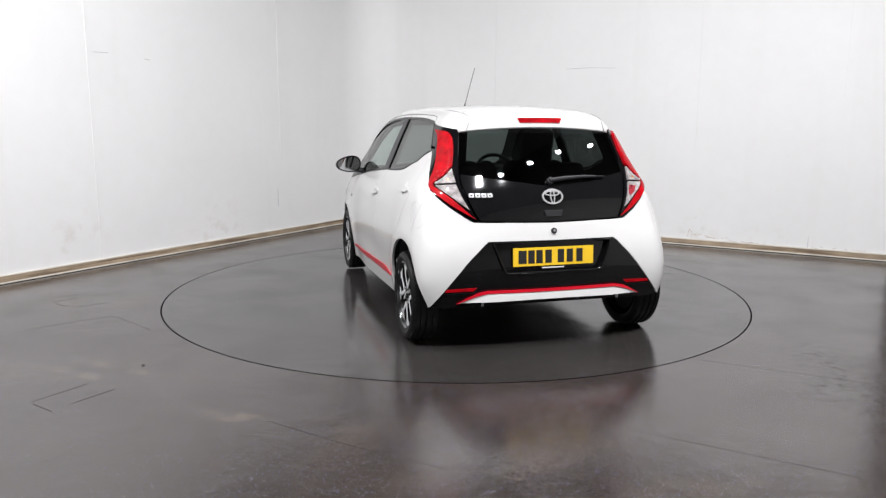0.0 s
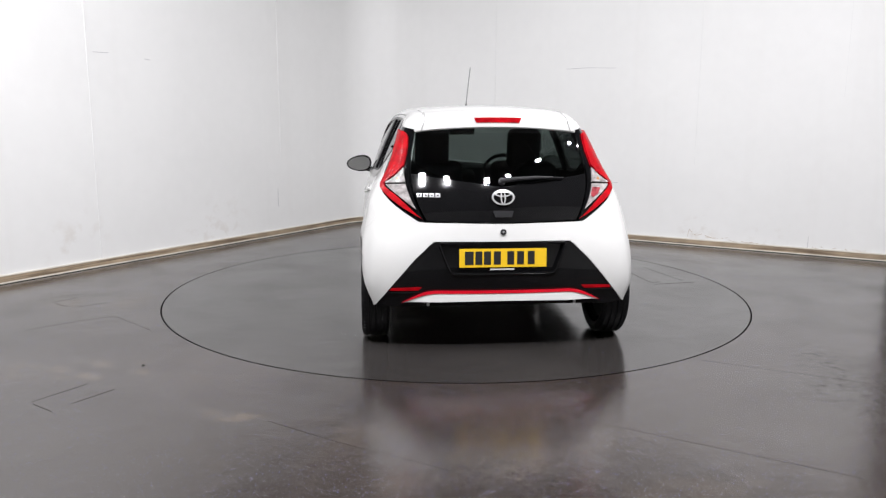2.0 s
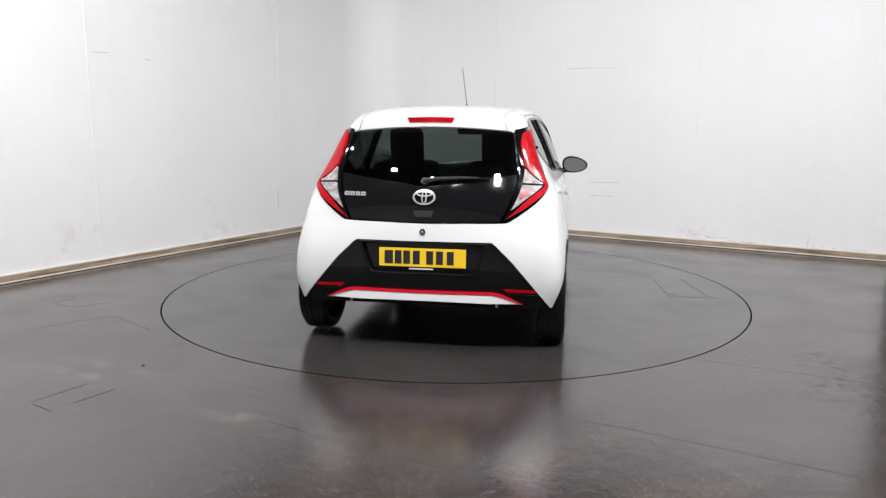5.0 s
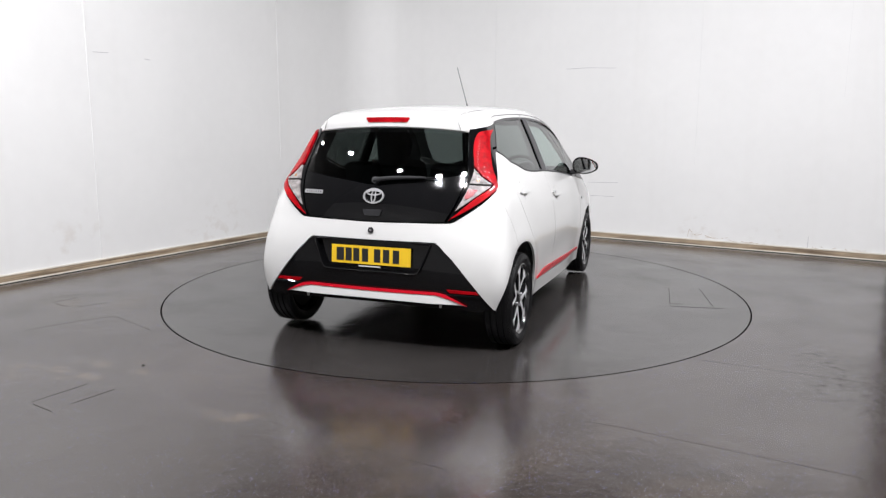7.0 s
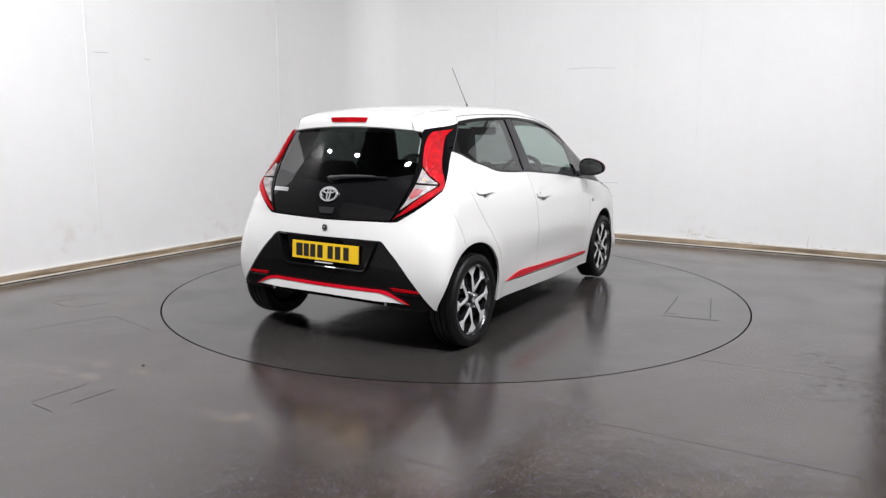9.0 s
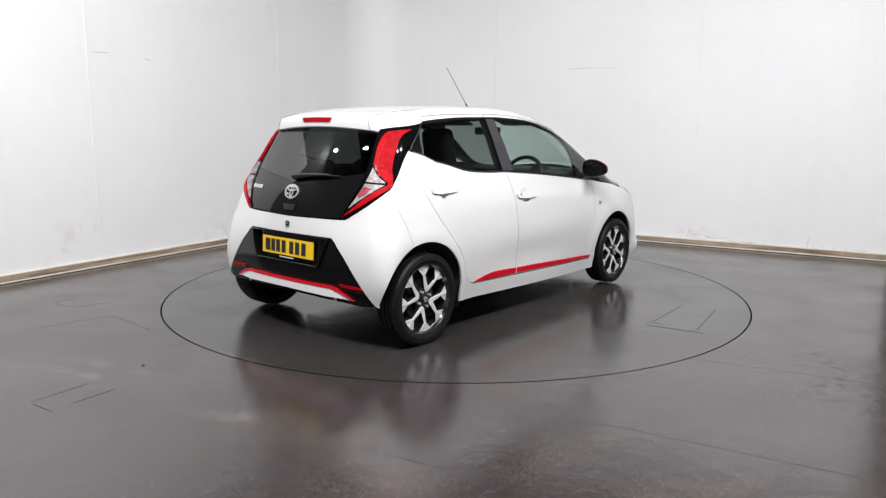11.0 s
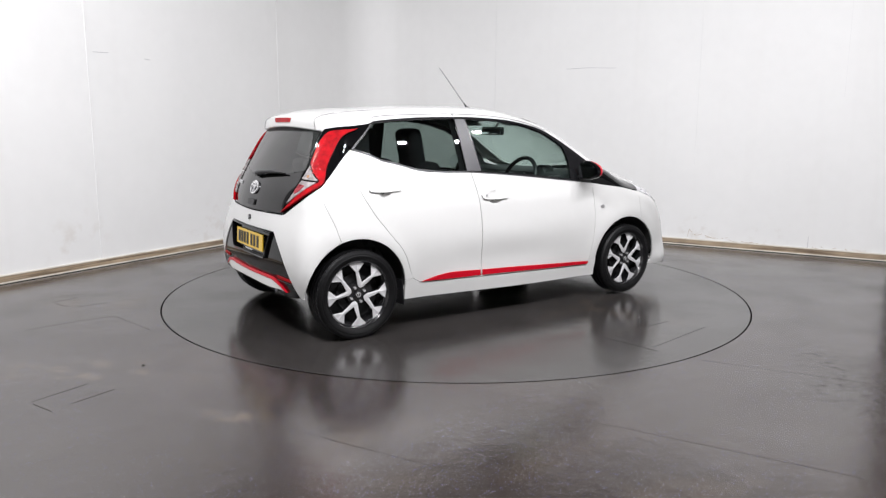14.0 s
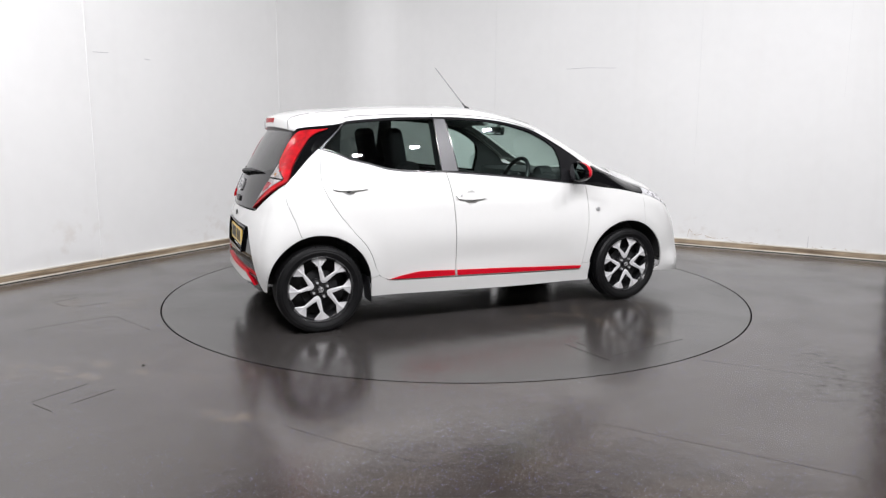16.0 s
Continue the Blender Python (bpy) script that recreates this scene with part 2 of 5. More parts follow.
TAIL = (-0.35, -0.389, -0.402, -0.414, -0.411, -0.394, -0.380, -0.371, -0.348, -0.2985, -0.242, -0.179, -0.109, -0.033, 0.045)
TAIL_BOW = (0.085, 0.113, 0.254, 0.210)
CROWN_Y = (-0.4, -0.15, 0.1, 0.33, 0.6, 0.9, 1.2, 1.43, 1.65, 1.90, 2.20, 2.46, 2.60, 2.80, 2.95, 3.1)
CROWN = (1.315, 1.374, 1.409, 1.427, 1.442, 1.448, 1.446, 1.414, 1.363, 1.257, 1.114, 0.999, 0.965, 0.893, 0.819, 0.659)
CROWN_BOW = (0.115, 0.137, 0.216, 0.309, 0.316)
NOSE = (3.040, 3.044, 3.012, 2.975, 2.896, 2.815)
NOSE_BOW = (0.211, 0.335)
ROUND = (0.13, 0.07, 0.12)


def half_width(y, z):
    w = spline(z, WIDTH_Z, WIDTH) + spline(y, PLAN_Y, PLAN)
    c = np.clip((z - 0.85) / 0.30, 0, 1)
    w = w + spline(y, PLAN_Y, CABIN) * c * c * (3 - 2 * c)
    # hollow doors between the wheels, shoulders over them
    mid = np.exp(-((y - 1.15) / 0.55) ** 2)
    w = w - 0.014 * mid * np.exp(-((z - 0.42) / 0.10) ** 2) + 0.006 * mid * np.exp(-((z - 0.80) / 0.06) ** 2)
    # the square lower corners of the rear bumper
    w = w + 0.018 * np.exp(-((y + 0.33) / 0.11) ** 2 - ((z - 0.36) / 0.15) ** 2)
    # and of the front one
    w = w + 0.042 * np.exp(-((y - 2.82) / 0.10) ** 2 - ((z - 0.24) / 0.10) ** 2)
    for yw in (0.0, 2.34):
        r = np.hypot(y - yw, z - 0.29)
        w = w + 0.010 * np.exp(-((r - 0.36) / 0.07) ** 2)
    return w


def tail(x, z):
    return spline(z, TAIL_Z, TAIL) + spline(z, (0.2, 0.6, 0.95, 1.35), TAIL_BOW) * x * x


def crown(x, y):
    return spline(y, CROWN_Y, CROWN) - spline(y, (0, 1.2, 1.7, 2.2, 2.8), CROWN_BOW) * x * x


def nose(x, z):
    return spline(z, (0.1, 0.2, 0.4, 0.6, 0.8, 1.0), NOSE) - spline(z, (0.3, 0.8), NOSE_BOW) * x * x


def hull(x, y, z):
    """Below nought inside the car's skin."""
    x = np.abs(x)
    f = smax(x - half_width(y, z), tail(x, z) - y, ROUND[0])
    f = smax(f, z - crown(x, y), ROUND[1])
    return smax(f, y - nose(x, z), ROUND[2])


CORE_X, CORE_Y, CORE_F, ARC = 0.45, 0.25, 2.55, 0.8


def chart(u):
    """Where the ray for the way u round the car starts, and its direction; u = 0 is the middle of the tail."""
    u = np.asarray(u, float)
    s, a = np.sign(u) + (u == 0), np.abs(u)
    th = np.clip((a - CORE_X) / ARC, 0, 1) * math.pi / 2
    side = CORE_X + ARC
    th2 = np.clip((a - side - (CORE_F - CORE_Y)) / ARC, 0, 1) * math.pi / 2
    px = np.minimum(a, CORE_X) - np.maximum(a - side - (CORE_F - CORE_Y) - ARC, 0)
    py = CORE_Y + np.clip(a - side, 0, CORE_F - CORE_Y)
    dx, dy = np.sin(th) * np.cos(th2), -np.cos(th) + np.sin(th2)
    return s * px, py, s * dx, dy


def skin(u, z):
    """Points of the skin at (u, z), and the outward normals."""
    u, z = np.asarray(u, float), np.asarray(z, float)
    px, py, dx, dy = chart(u)
    lo, hi = np.zeros_like(u), np.full_like(u, 1.6)
    for _ in range(36):
        m = (lo + hi) / 2
        inside = hull(px + m * dx, py + m * dy, z) < 0
        lo, hi = np.where(inside, m, lo), np.where(inside, hi, m)
    p = np.stack([px + lo * dx, py + lo * dy, z], -1)
    return p, slope(p)


def lid(x, y):
    """Points of the skin seen from above at (x, y), and the normals."""
    x, y = np.asarray(x, float), np.asarray(y, float)
    lo, hi = np.full_like(x, 0.3), np.full_like(x, 1.6)
    for _ in range(36):
        m = (lo + hi) / 2
        inside = hull(x, y, m) < 0
        lo, hi = np.where(inside, m, lo), np.where(inside, hi, m)
    p = np.stack([x, y, lo], -1)
    return p, slope(p)


def slope(p):
    e, n = 0.004, np.empty_like(p)
    for i in range(3):
        d = np.zeros(3)
        d[i] = e
        n[:, i] = hull(*(p + d).T) - hull(*(p - d).T)
    return n / np.linalg.norm(n, axis=1)[:, None]


# ---- the hall ----
def wall_paint():
    """White-painted boards: faint blotches, runs and scuffs, dirt along the foot."""
    m = material("white_wall_paint", (0.80, 0.80, 0.79), 0.55, vary=0.03, scale=0.8, bump=0.08, bump_scale=40)
    n, l = m.node_tree.nodes, m.node_tree.links
    p = n["Principled BSDF"]
    src = p.inputs["Base Color"].links[0].from_socket
    co, sep, st = n.new("ShaderNodeTexCoord"), n.new("ShaderNodeMapping"), n.new("ShaderNodeTexNoise")
    sep.inputs["Scale"].default_value = (3.0, 3.0, 0.12)
    st.inputs["Scale"].default_value, st.inputs["Detail"].default_value = 1.6, 7
    l.new(co.outputs["Object"], sep.inputs["Vector"]), l.new(sep.outputs["Vector"], st.inputs["Vector"])
    r = n.new("ShaderNodeMapRange")
    r.inputs["From Min"].default_value, r.inputs["From Max"].default_value = 0.56, 0.80
    r.inputs["To Min"].default_value, r.inputs["To Max"].default_value = 0.0, 0.07
    l.new(st.outputs["Fac"], r.inputs["Value"])
    mix = n.new("ShaderNodeMix")
    mix.data_type = "RGBA"
    mix.inputs["B"].default_value = (0.60, 0.57, 0.53, 1)
    l.new(r.outputs["Result"], mix.inputs["Factor"]), l.new(src, mix.inputs["A"])
    l.new(mix.outputs["Result"], p.inputs["Base Color"])
    # peeling and damp marks low on the boards
    for c, rad, strength, grain in (((-3.42, 0.60, 0.22), 0.38, 0.35, 7), ((2.62, 2.10, 0.12), 0.30, 0.4, 12), ((3.3, 1.7, 0.05), 0.4, 0.22, 14), ((-2.6, 2.0, 0.05), 0.6, 0.25, 10)):
        mp, gr, no, cu, mu, st = n.new("ShaderNodeMapping"), n.new("ShaderNodeTexGradient"), n.new("ShaderNodeTexNoise"), n.new("ShaderNodeMapRange"), n.new("ShaderNodeMath"), n.new("ShaderNodeMix")
        mp.inputs["Location"].default_value, mp.inputs["Scale"].default_value = [-v / rad for v in c], (1 / rad, 1 / rad, 1 / rad)
        l.new(co.outputs["Object"], mp.inputs["Vector"]), l.new(mp.outputs["Vector"], gr.inputs["Vector"])
        gr.gradient_type = "SPHERICAL"
        no.inputs["Scale"].default_value, no.inputs["Detail"].default_value = grain, 6
        l.new(co.outputs["Object"], no.inputs["Vector"])
        cu.inputs["From Min"].default_value, cu.inputs["From Max"].default_value, cu.inputs["To Max"].default_value = 0.52, 0.66, strength
        l.new(no.outputs["Fac"], cu.inputs["Value"])
        mu.operation = "MULTIPLY"
        l.new(cu.outputs["Result"], mu.inputs[0]), l.new(gr.outputs["Fac"], mu.inputs[1])
        st.data_type = "RGBA"
        st.inputs["B"].default_value = (0.50, 0.42, 0.34, 1)
        l.new(mu.outputs[0], st.inputs["Factor"]), l.new(p.inputs["Base Color"].links[0].from_socket, st.inputs["A"]), l.new(st.outputs["Result"], p.inputs["Base Color"])
    return m


def floor_vinyl(name, hue=(0.034, 0.0265, 0.0232), fleck_share=0.6, marks=(), bump=0.09, gloss=(0.12, 0.27)):
    """Dark grey flecked safety vinyl, wet-mopped: glossy, with smears and pale flecks."""
    m = material(name, hue, 0.24, vary=0.26, scale=0.9, bump=bump, bump_scale=260, spec=0.95)
    n, l = m.node_tree.nodes, m.node_tree.links
    p = n["Principled BSDF"]
    src = p.inputs["Base Color"].links[0].from_socket
    co = n.new("ShaderNodeTexCoord")
    vo, r, cut = n.new("ShaderNodeTexVoronoi"), n.new("ShaderNodeMapRange"), n.new("ShaderNodeMath")
    vo.inputs["Scale"].default_value = 138
    l.new(co.outputs["Object"], vo.inputs["Vector"])
    r.inputs["From Min"].default_value, r.inputs["From Max"].default_value = 0.175, 0.11
    l.new(vo.outputs["Distance"], r.inputs["Value"])
    sep = n.new("ShaderNodeSeparateColor")
    l.new(vo.outputs["Color"], sep.inputs["Color"])
    cut.operation = "GREATER_THAN"
    cut.inputs[1].default_value = 1 - fleck_share
    l.new(sep.outputs["Red"], cut.inputs[0])
    mul = n.new("ShaderNodeMath")
    mul.operation = "MULTIPLY"
    l.new(r.outputs["Result"], mul.inputs[0]), l.new(cut.outputs[0], mul.inputs[1])
    fleck = n.new("ShaderNodeMix")
    fleck.data_type = "RGBA"
    fleck.inputs["A"].default_value, fleck.inputs["B"].default_value = (0.80, 0.82, 0.85, 1), (0.24, 0.30, 1.0, 1)
    l.new(sep.outputs["Green"], fleck.inputs["Factor"])
    mix = n.new("ShaderNodeMix")
    mix.data_type = "RGBA"
    l.new(mul.outputs[0], mix.inputs["Factor"]), l.new(src, mix.inputs["A"]), l.new(fleck.outputs["Result"], mix.inputs["B"])
    l.new(mix.outputs["Result"], p.inputs["Base Color"])
    # stains: each about a place, with radii, a colour and a strength
    for cx, cy, rx, ry, colour, strength, grain in marks:
        mp, gr, no, cu, mu = n.new("ShaderNodeMapping"), n.new("ShaderNodeTexGradient"), n.new("ShaderNodeTexNoise"), n.new("ShaderNodeMapRange"), n.new("ShaderNodeMath")
        mp.inputs["Location"].default_value, mp.inputs["Scale"].default_value = (-cx / rx, -cy / ry, 0), (1 / rx, 1 / ry, 1)
        l.new(co.outputs["Object"], mp.inputs["Vector"]), l.new(mp.outputs["Vector"], gr.inputs["Vector"])
        gr.gradient_type = "SPHERICAL"
        no.inputs["Scale"].default_value, no.inputs["Detail"].default_value = grain, 5
        l.new(co.outputs["Object"], no.inputs["Vector"])
        cu.inputs["From Min"].default_value, cu.inputs["From Max"].default_value, cu.inputs["To Max"].default_value = 0.50, 0.66, strength
        l.new(no.outputs["Fac"], cu.inputs["Value"])
        mu.operation = "MULTIPLY"
        l.new(cu.outputs["Result"], mu.inputs[0]), l.new(gr.outputs["Fac"], mu.inputs[1])
        st = n.new("ShaderNodeMix")
        st.data_type = "RGBA"
        st.inputs["B"].default_value = (*colour, 1)
        last = p.inputs["Base Color"].links[0].from_socket
        l.new(mu.outputs[0], st.inputs["Factor"]), l.new(last, st.inputs["A"]), l.new(st.outputs["Result"], p.inputs["Base Color"])
        if colour == DARK_DIRT:
            dry = n.new("ShaderNodeMath")
            dry.operation, dry.use_clamp = "MULTIPLY_ADD", True
            dry.inputs[1].default_value = -0.9
            if p.inputs["Specular IOR Level"].links:
                l.new(p.inputs["Specular IOR Level"].links[0].from_socket, dry.inputs[2])
            else:
                dry.inputs[2].default_value = 0.95
            l.new(mu.outputs[0], dry.inputs[0]), l.new(dry.outputs[0], p.inputs["Specular IOR Level"])
    # smears change the gloss
    sm, rr = n.new("ShaderNodeTexNoise"), n.new("ShaderNodeMapRange")
    sm.inputs["Scale"].default_value, sm.inputs["Detail"].default_value, sm.inputs["Distortion"].default_value = 1.6, 8, 0.4
    l.new(co.outputs["Object"], sm.inputs["Vector"])
    rr.inputs["From Min"].default_value, rr.inputs["From Max"].default_value = 0.3, 0.7
    rr.inputs["To Min"].default_value, rr.inputs["To Max"].default_value = gloss
    l.new(sm.outputs["Fac"], rr.inputs["Value"]), l.new(rr.outputs["Result"], p.inputs["Roughness"])
    # the sheet does not lie quite flat: slow waves break up what it mirrors
    wave, swell = n.new("ShaderNodeTexNoise"), n.new("ShaderNodeBump")
    wave.inputs["Scale"].default_value, wave.inputs["Detail"].default_value = 9, 4
    swell.inputs["Strength"].default_value, swell.inputs["Distance"].default_value = 0.35, 0.004
    l.new(co.outputs["Object"], wave.inputs["Vector"]), l.new(wave.outputs["Fac"], swell.inputs["Height"])
    fine = p.inputs["Normal"].links[0].from_node
    l.new(swell.outputs["Normal"], fine.inputs["Normal"])
    return m


WALL_WHITE = wall_paint()
TAN_DIRT, DARK_DIRT = (0.16, 0.12, 0.085), (0.008, 0.007, 0.006)
VINYL = floor_vinyl("flecked_vinyl", marks=((2.08, -1.80, 0.24, 0.75, DARK_DIRT, 1.1, 24), (1.92, -2.25, 0.32, 0.5, DARK_DIRT, 0.9, 20), (-1.04, -2.69, 0.26, 0.10, TAN_DIRT, 0.7, 6), (-1.9, -2.1, 1.0, 0.22, TAN_DIRT, 0.7, 7), (-0.5, -3.0, 0.8, 0.5, TAN_DIRT, 0.18, 3), (-2.6, -0.6, 0.9, 0.5, TAN_DIRT, 0.35, 4), (0.6, -3.4, 1.2, 0.8, TAN_DIRT, 0.25, 2.5)))
DISC_VINYL = floor_vinyl("turntable_vinyl", (0.033, 0.0300, 0.0285), 0.08, bump=0.05, gloss=(0.11, 0.26), marks=((0.6, -1.0, 1.2, 1.2, DARK_DIRT, 0.4, 5), (1.2, 0.6, 0.8, 0.8, TAN_DIRT, 0.3, 5)))
SEAM = material("seam_dirt_and_shade", (0.012, 0.011, 0.01), 0.7, vary=0.2)
CRACK = material("bare_crack", (0.50, 0.43, 0.35), 0.8, vary=0.3)
SCUFF = material("scuff", (0.50, 0.50, 0.51), 0.6, vary=0.2)
def skirting_board():
    """Tan skirting with dark dirt dragged along it in streaks."""
    m = material("stained_skirting", (0.36, 0.28, 0.19), 0.5, vary=0.35, scale=5, bump=0.2)
    n, l = m.node_tree.nodes, m.node_tree.links
    p = n["Principled BSDF"]
    co, mp, no, cu, mix = n.new("ShaderNodeTexCoord"), n.new("ShaderNodeMapping"), n.new("ShaderNodeTexNoise"), n.new("ShaderNodeMapRange"), n.new("ShaderNodeMix")
    mp.inputs["Scale"].default_value = (1.6, 1.6, 75)
    no.inputs["Scale"].default_value, no.inputs["Detail"].default_value = 1.0, 6
    l.new(co.outputs["Object"], mp.inputs["Vector"]), l.new(mp.outputs["Vector"], no.inputs["Vector"])
    cu.inputs["From Min"].default_value, cu.inputs["From Max"].default_value, cu.inputs["To Max"].default_value = 0.47, 0.66, 0.85
    l.new(no.outputs["Fac"], cu.inputs["Value"])
    mix.data_type = "RGBA"
    mix.inputs["B"].default_value = (0.10, 0.065, 0.04, 1)
    l.new(cu.outputs["Result"], mix.inputs["Factor"]), l.new(p.inputs["Base Color"].links[0].from_socket, mix.inputs["A"]), l.new(mix.outputs["Result"], p.inputs["Base Color"])
    return m


TAN = skirting_board()
CREAM = material("cream_edge", (0.70, 0.66, 0.58), 0.5, vary=0.2, scale=6)
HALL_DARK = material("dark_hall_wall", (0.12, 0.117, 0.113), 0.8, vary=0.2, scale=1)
# pale tone chosen for the fill it bounces onto the car and floor
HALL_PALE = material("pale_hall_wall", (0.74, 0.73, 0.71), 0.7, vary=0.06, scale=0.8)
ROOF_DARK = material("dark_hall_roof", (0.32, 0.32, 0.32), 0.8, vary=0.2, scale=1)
STEEL = material("painted_steel", (0.16, 0.15, 0.14), 0.5, vary=0.2)
LAMP_GLOW = material("lamp_diffuser", (0.9, 0.9, 0.9), 0.4, emit=(0.98, 0.98, 1.0), glow=40)
RIM_STEEL = material("turntable_edge", (0.02, 0.019, 0.018), 0.5, vary=0.2)
DISC_R = 2.235


def ring_floor():
    bm = bmesh.new()
    sides = 128
    inner = [bm.verts.new((math.cos(2 * math.pi * k / sides) * (DISC_R + 0.011), math.sin(2 * math.pi * k / sides) * (DISC_R + 0.011), 0)) for k in range(sides)]
    low = [bm.verts.new((v.co.x, v.co.y, -0.06)) for v in inner]
    outer = [bm.verts.new((math.cos(2 * math.pi * k / sides) * 16, math.sin(2 * math.pi * k / sides) * 16, 0)) for k in range(sides)]
    for k in range(sides):
        j = (k + 1) % sides
        bm.faces.new((inner[k], inner[j], outer[j], outer[k])), bm.faces.new((low[k], low[j], inner[j], inner[k]))
    return bm


tagged(part("floor", ring_floor(), VINYL), "dark grey flecked glossy vinyl hall floor", "floor", kind="structure")
pit = bmesh.new()
bmesh.ops.create_circle(pit, cap_ends=True, segments=64, radius=DISC_R + 0.05, matrix=pose(0, 0, -0.06))
tagged(part("turntable_pit", pit, SEAM), "dark shallow pit under the turntable", "floor", kind="structure")

FILLET = 0.6


def wall_path(step=0.1):
    """The foot of the two white walls with the coved corner between them, as (a, b)."""
    pts = [(WHITE_A, 0.0), (FILLET, 0.0)]
    for k in range(1, 13):
        th = math.pi / 2 * k / 13
        pts.append((FILLET * (1 - math.sin(th)), FILLET * (1 - math.cos(th))))
    return pts + [(0.0, FILLET), (0.0, WHITE_B)]


def ribbon(path, z0, z1, front, back):
    """A band along the walls' foot, from front to back metres off their face."""
    bm, rows = bmesh.new(), []
    for i, (a, b) in enumerate(path):
        a0, b0 = path[max(i - 1, 0)]
        a1, b1 = path[min(i + 1, len(path) - 1)]
        d = Vector((a1 - a0, b1 - b0)).normalized()
        n = Vector((-d.y, d.x))
        n = n if n.dot(Vector((WHITE_A / 2 - a, WHITE_B / 2 - b))) > 0 else -n
        rows.append([bm.verts.new(room(a + n.x * o, b + n.y * o, z)) for o, z in ((front, z0), (front, z1), (back, z1), (back, z0))])
    for r0, r1 in zip(rows, rows[1:]):
        for k in range(4):
            bm.faces.new((r0[k], r0[(k + 1) % 4], r1[(k + 1) % 4], r1[k]))
    bm.faces.new(rows[0]), bm.faces.new(rows[-1][::-1])
    return bm


FOOT = wall_path()
tagged(part("wall_white", ribbon(FOOT, 0.0, WHITE_TOP, 0.0, -0.15), WALL_WHITE, angle=0.3), "white painted boarded wall with a coved corner", "wall", kind="structure")
# out of view; coloured dark for what the car's glass mirrors
tagged(part("wall_upper", ribbon(FOOT, WHITE_TOP, HEIGHT, -0.02, -0.15), HALL_DARK, angle=0.3), "unseen wall coloured dark above the white boards", "wall", kind="structure")
skirting = tagged(part("baseboard", ribbon(FOOT, 0.017, 0.066, 0.012, 0.002), TAN, angle=0.3), "brown stained skirting strip along the white wall", "skirting", kind="structure")
part("top_lip", ribbon(FOOT, 0.066, 0.077, 0.016, 0.002), CREAM, skirting, "cream painted top edge")
part("foot_strip", ribbon(FOOT, 0.006, 0.017, 0.020, 0.002), CREAM, skirting, "cream floor bead")
# shadow line beneath the skirting, put in as a dark strip
part("foot_shadow", ribbon(FOOT, 0.0, 0.006, 0.018, 0.002), SEAM, skirting, "dark strip as the shadow line at the floor")


def strip_on_wall(name, a0, b0, z0, a1, b1, z1, width, mat):
    p, q = room(a0, b0, z0), room(a1, b1, z1)
    out = (ALONG_B if a0 > 0.5 and b0 < 0.1 else ALONG_A) * 0.0035
    d = (q - p).normalized()
    s = d.cross(out.normalized()) * width / 2
    bm = bmesh.new()
    f = [bm.verts.new(v + out) for v in (p - s, q - s, q + s, p + s)]
    g = [bm.verts.new(v - out * 0.5) for v in (p - s, q - s, q + s, p + s)]
    bm.faces.new(f)
    for k in range(4):
        bm.faces.new((f[k], g[k], g[(k + 1) % 4], f[(k + 1) % 4]))
    return tagged(part(name, bm, mat, smooth=False), kind="structure")


def slab(name, corners, z0, z1, mat, label, category):
    bm = bmesh.new()
    top, low = [bm.verts.new(room(a, b, z1)) for a, b in corners], [bm.verts.new(room(a, b, z0)) for a, b in corners]
    bm.faces.new(top), bm.faces.new(low)
    for k in range(4):
        bm.faces.new((low[k], low[(k + 1) % 4], top[(k + 1) % 4], top[k]))
    return tagged(part(name, bm, mat, smooth=False), label, category, kind="structure")


# unseen roof; its grey is raised to lift the blacks in the glass
slab("ceiling", ((-0.2, -0.2), (SIZE_A + 0.2, -0.2), (SIZE_A + 0.2, SIZE_B + 0.2), (-0.2, SIZE_B + 0.2)), HEIGHT, HEIGHT + 0.1, ROOF_DARK, "unseen grey hall roof", "ceiling")
# unseen walls, added: pale below as fill, dark above to darken glass reflections
PALE_TOP = 3.0
for z0, z1, paint, tone in ((0, PALE_TOP, HALL_PALE, "unseen pale lower"), (PALE_TOP, HEIGHT, HALL_DARK, "unseen dark upper")):
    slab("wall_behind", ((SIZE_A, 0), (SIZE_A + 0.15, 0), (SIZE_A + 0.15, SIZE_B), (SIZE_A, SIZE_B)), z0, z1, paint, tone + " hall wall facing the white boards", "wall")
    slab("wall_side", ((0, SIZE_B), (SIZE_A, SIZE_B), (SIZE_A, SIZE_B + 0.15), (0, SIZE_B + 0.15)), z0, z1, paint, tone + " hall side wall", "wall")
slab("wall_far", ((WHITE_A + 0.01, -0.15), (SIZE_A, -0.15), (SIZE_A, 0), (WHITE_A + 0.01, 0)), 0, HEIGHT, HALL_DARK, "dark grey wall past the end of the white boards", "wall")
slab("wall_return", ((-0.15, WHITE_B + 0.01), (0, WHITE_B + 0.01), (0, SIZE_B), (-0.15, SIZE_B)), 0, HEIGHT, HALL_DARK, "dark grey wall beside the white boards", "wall")


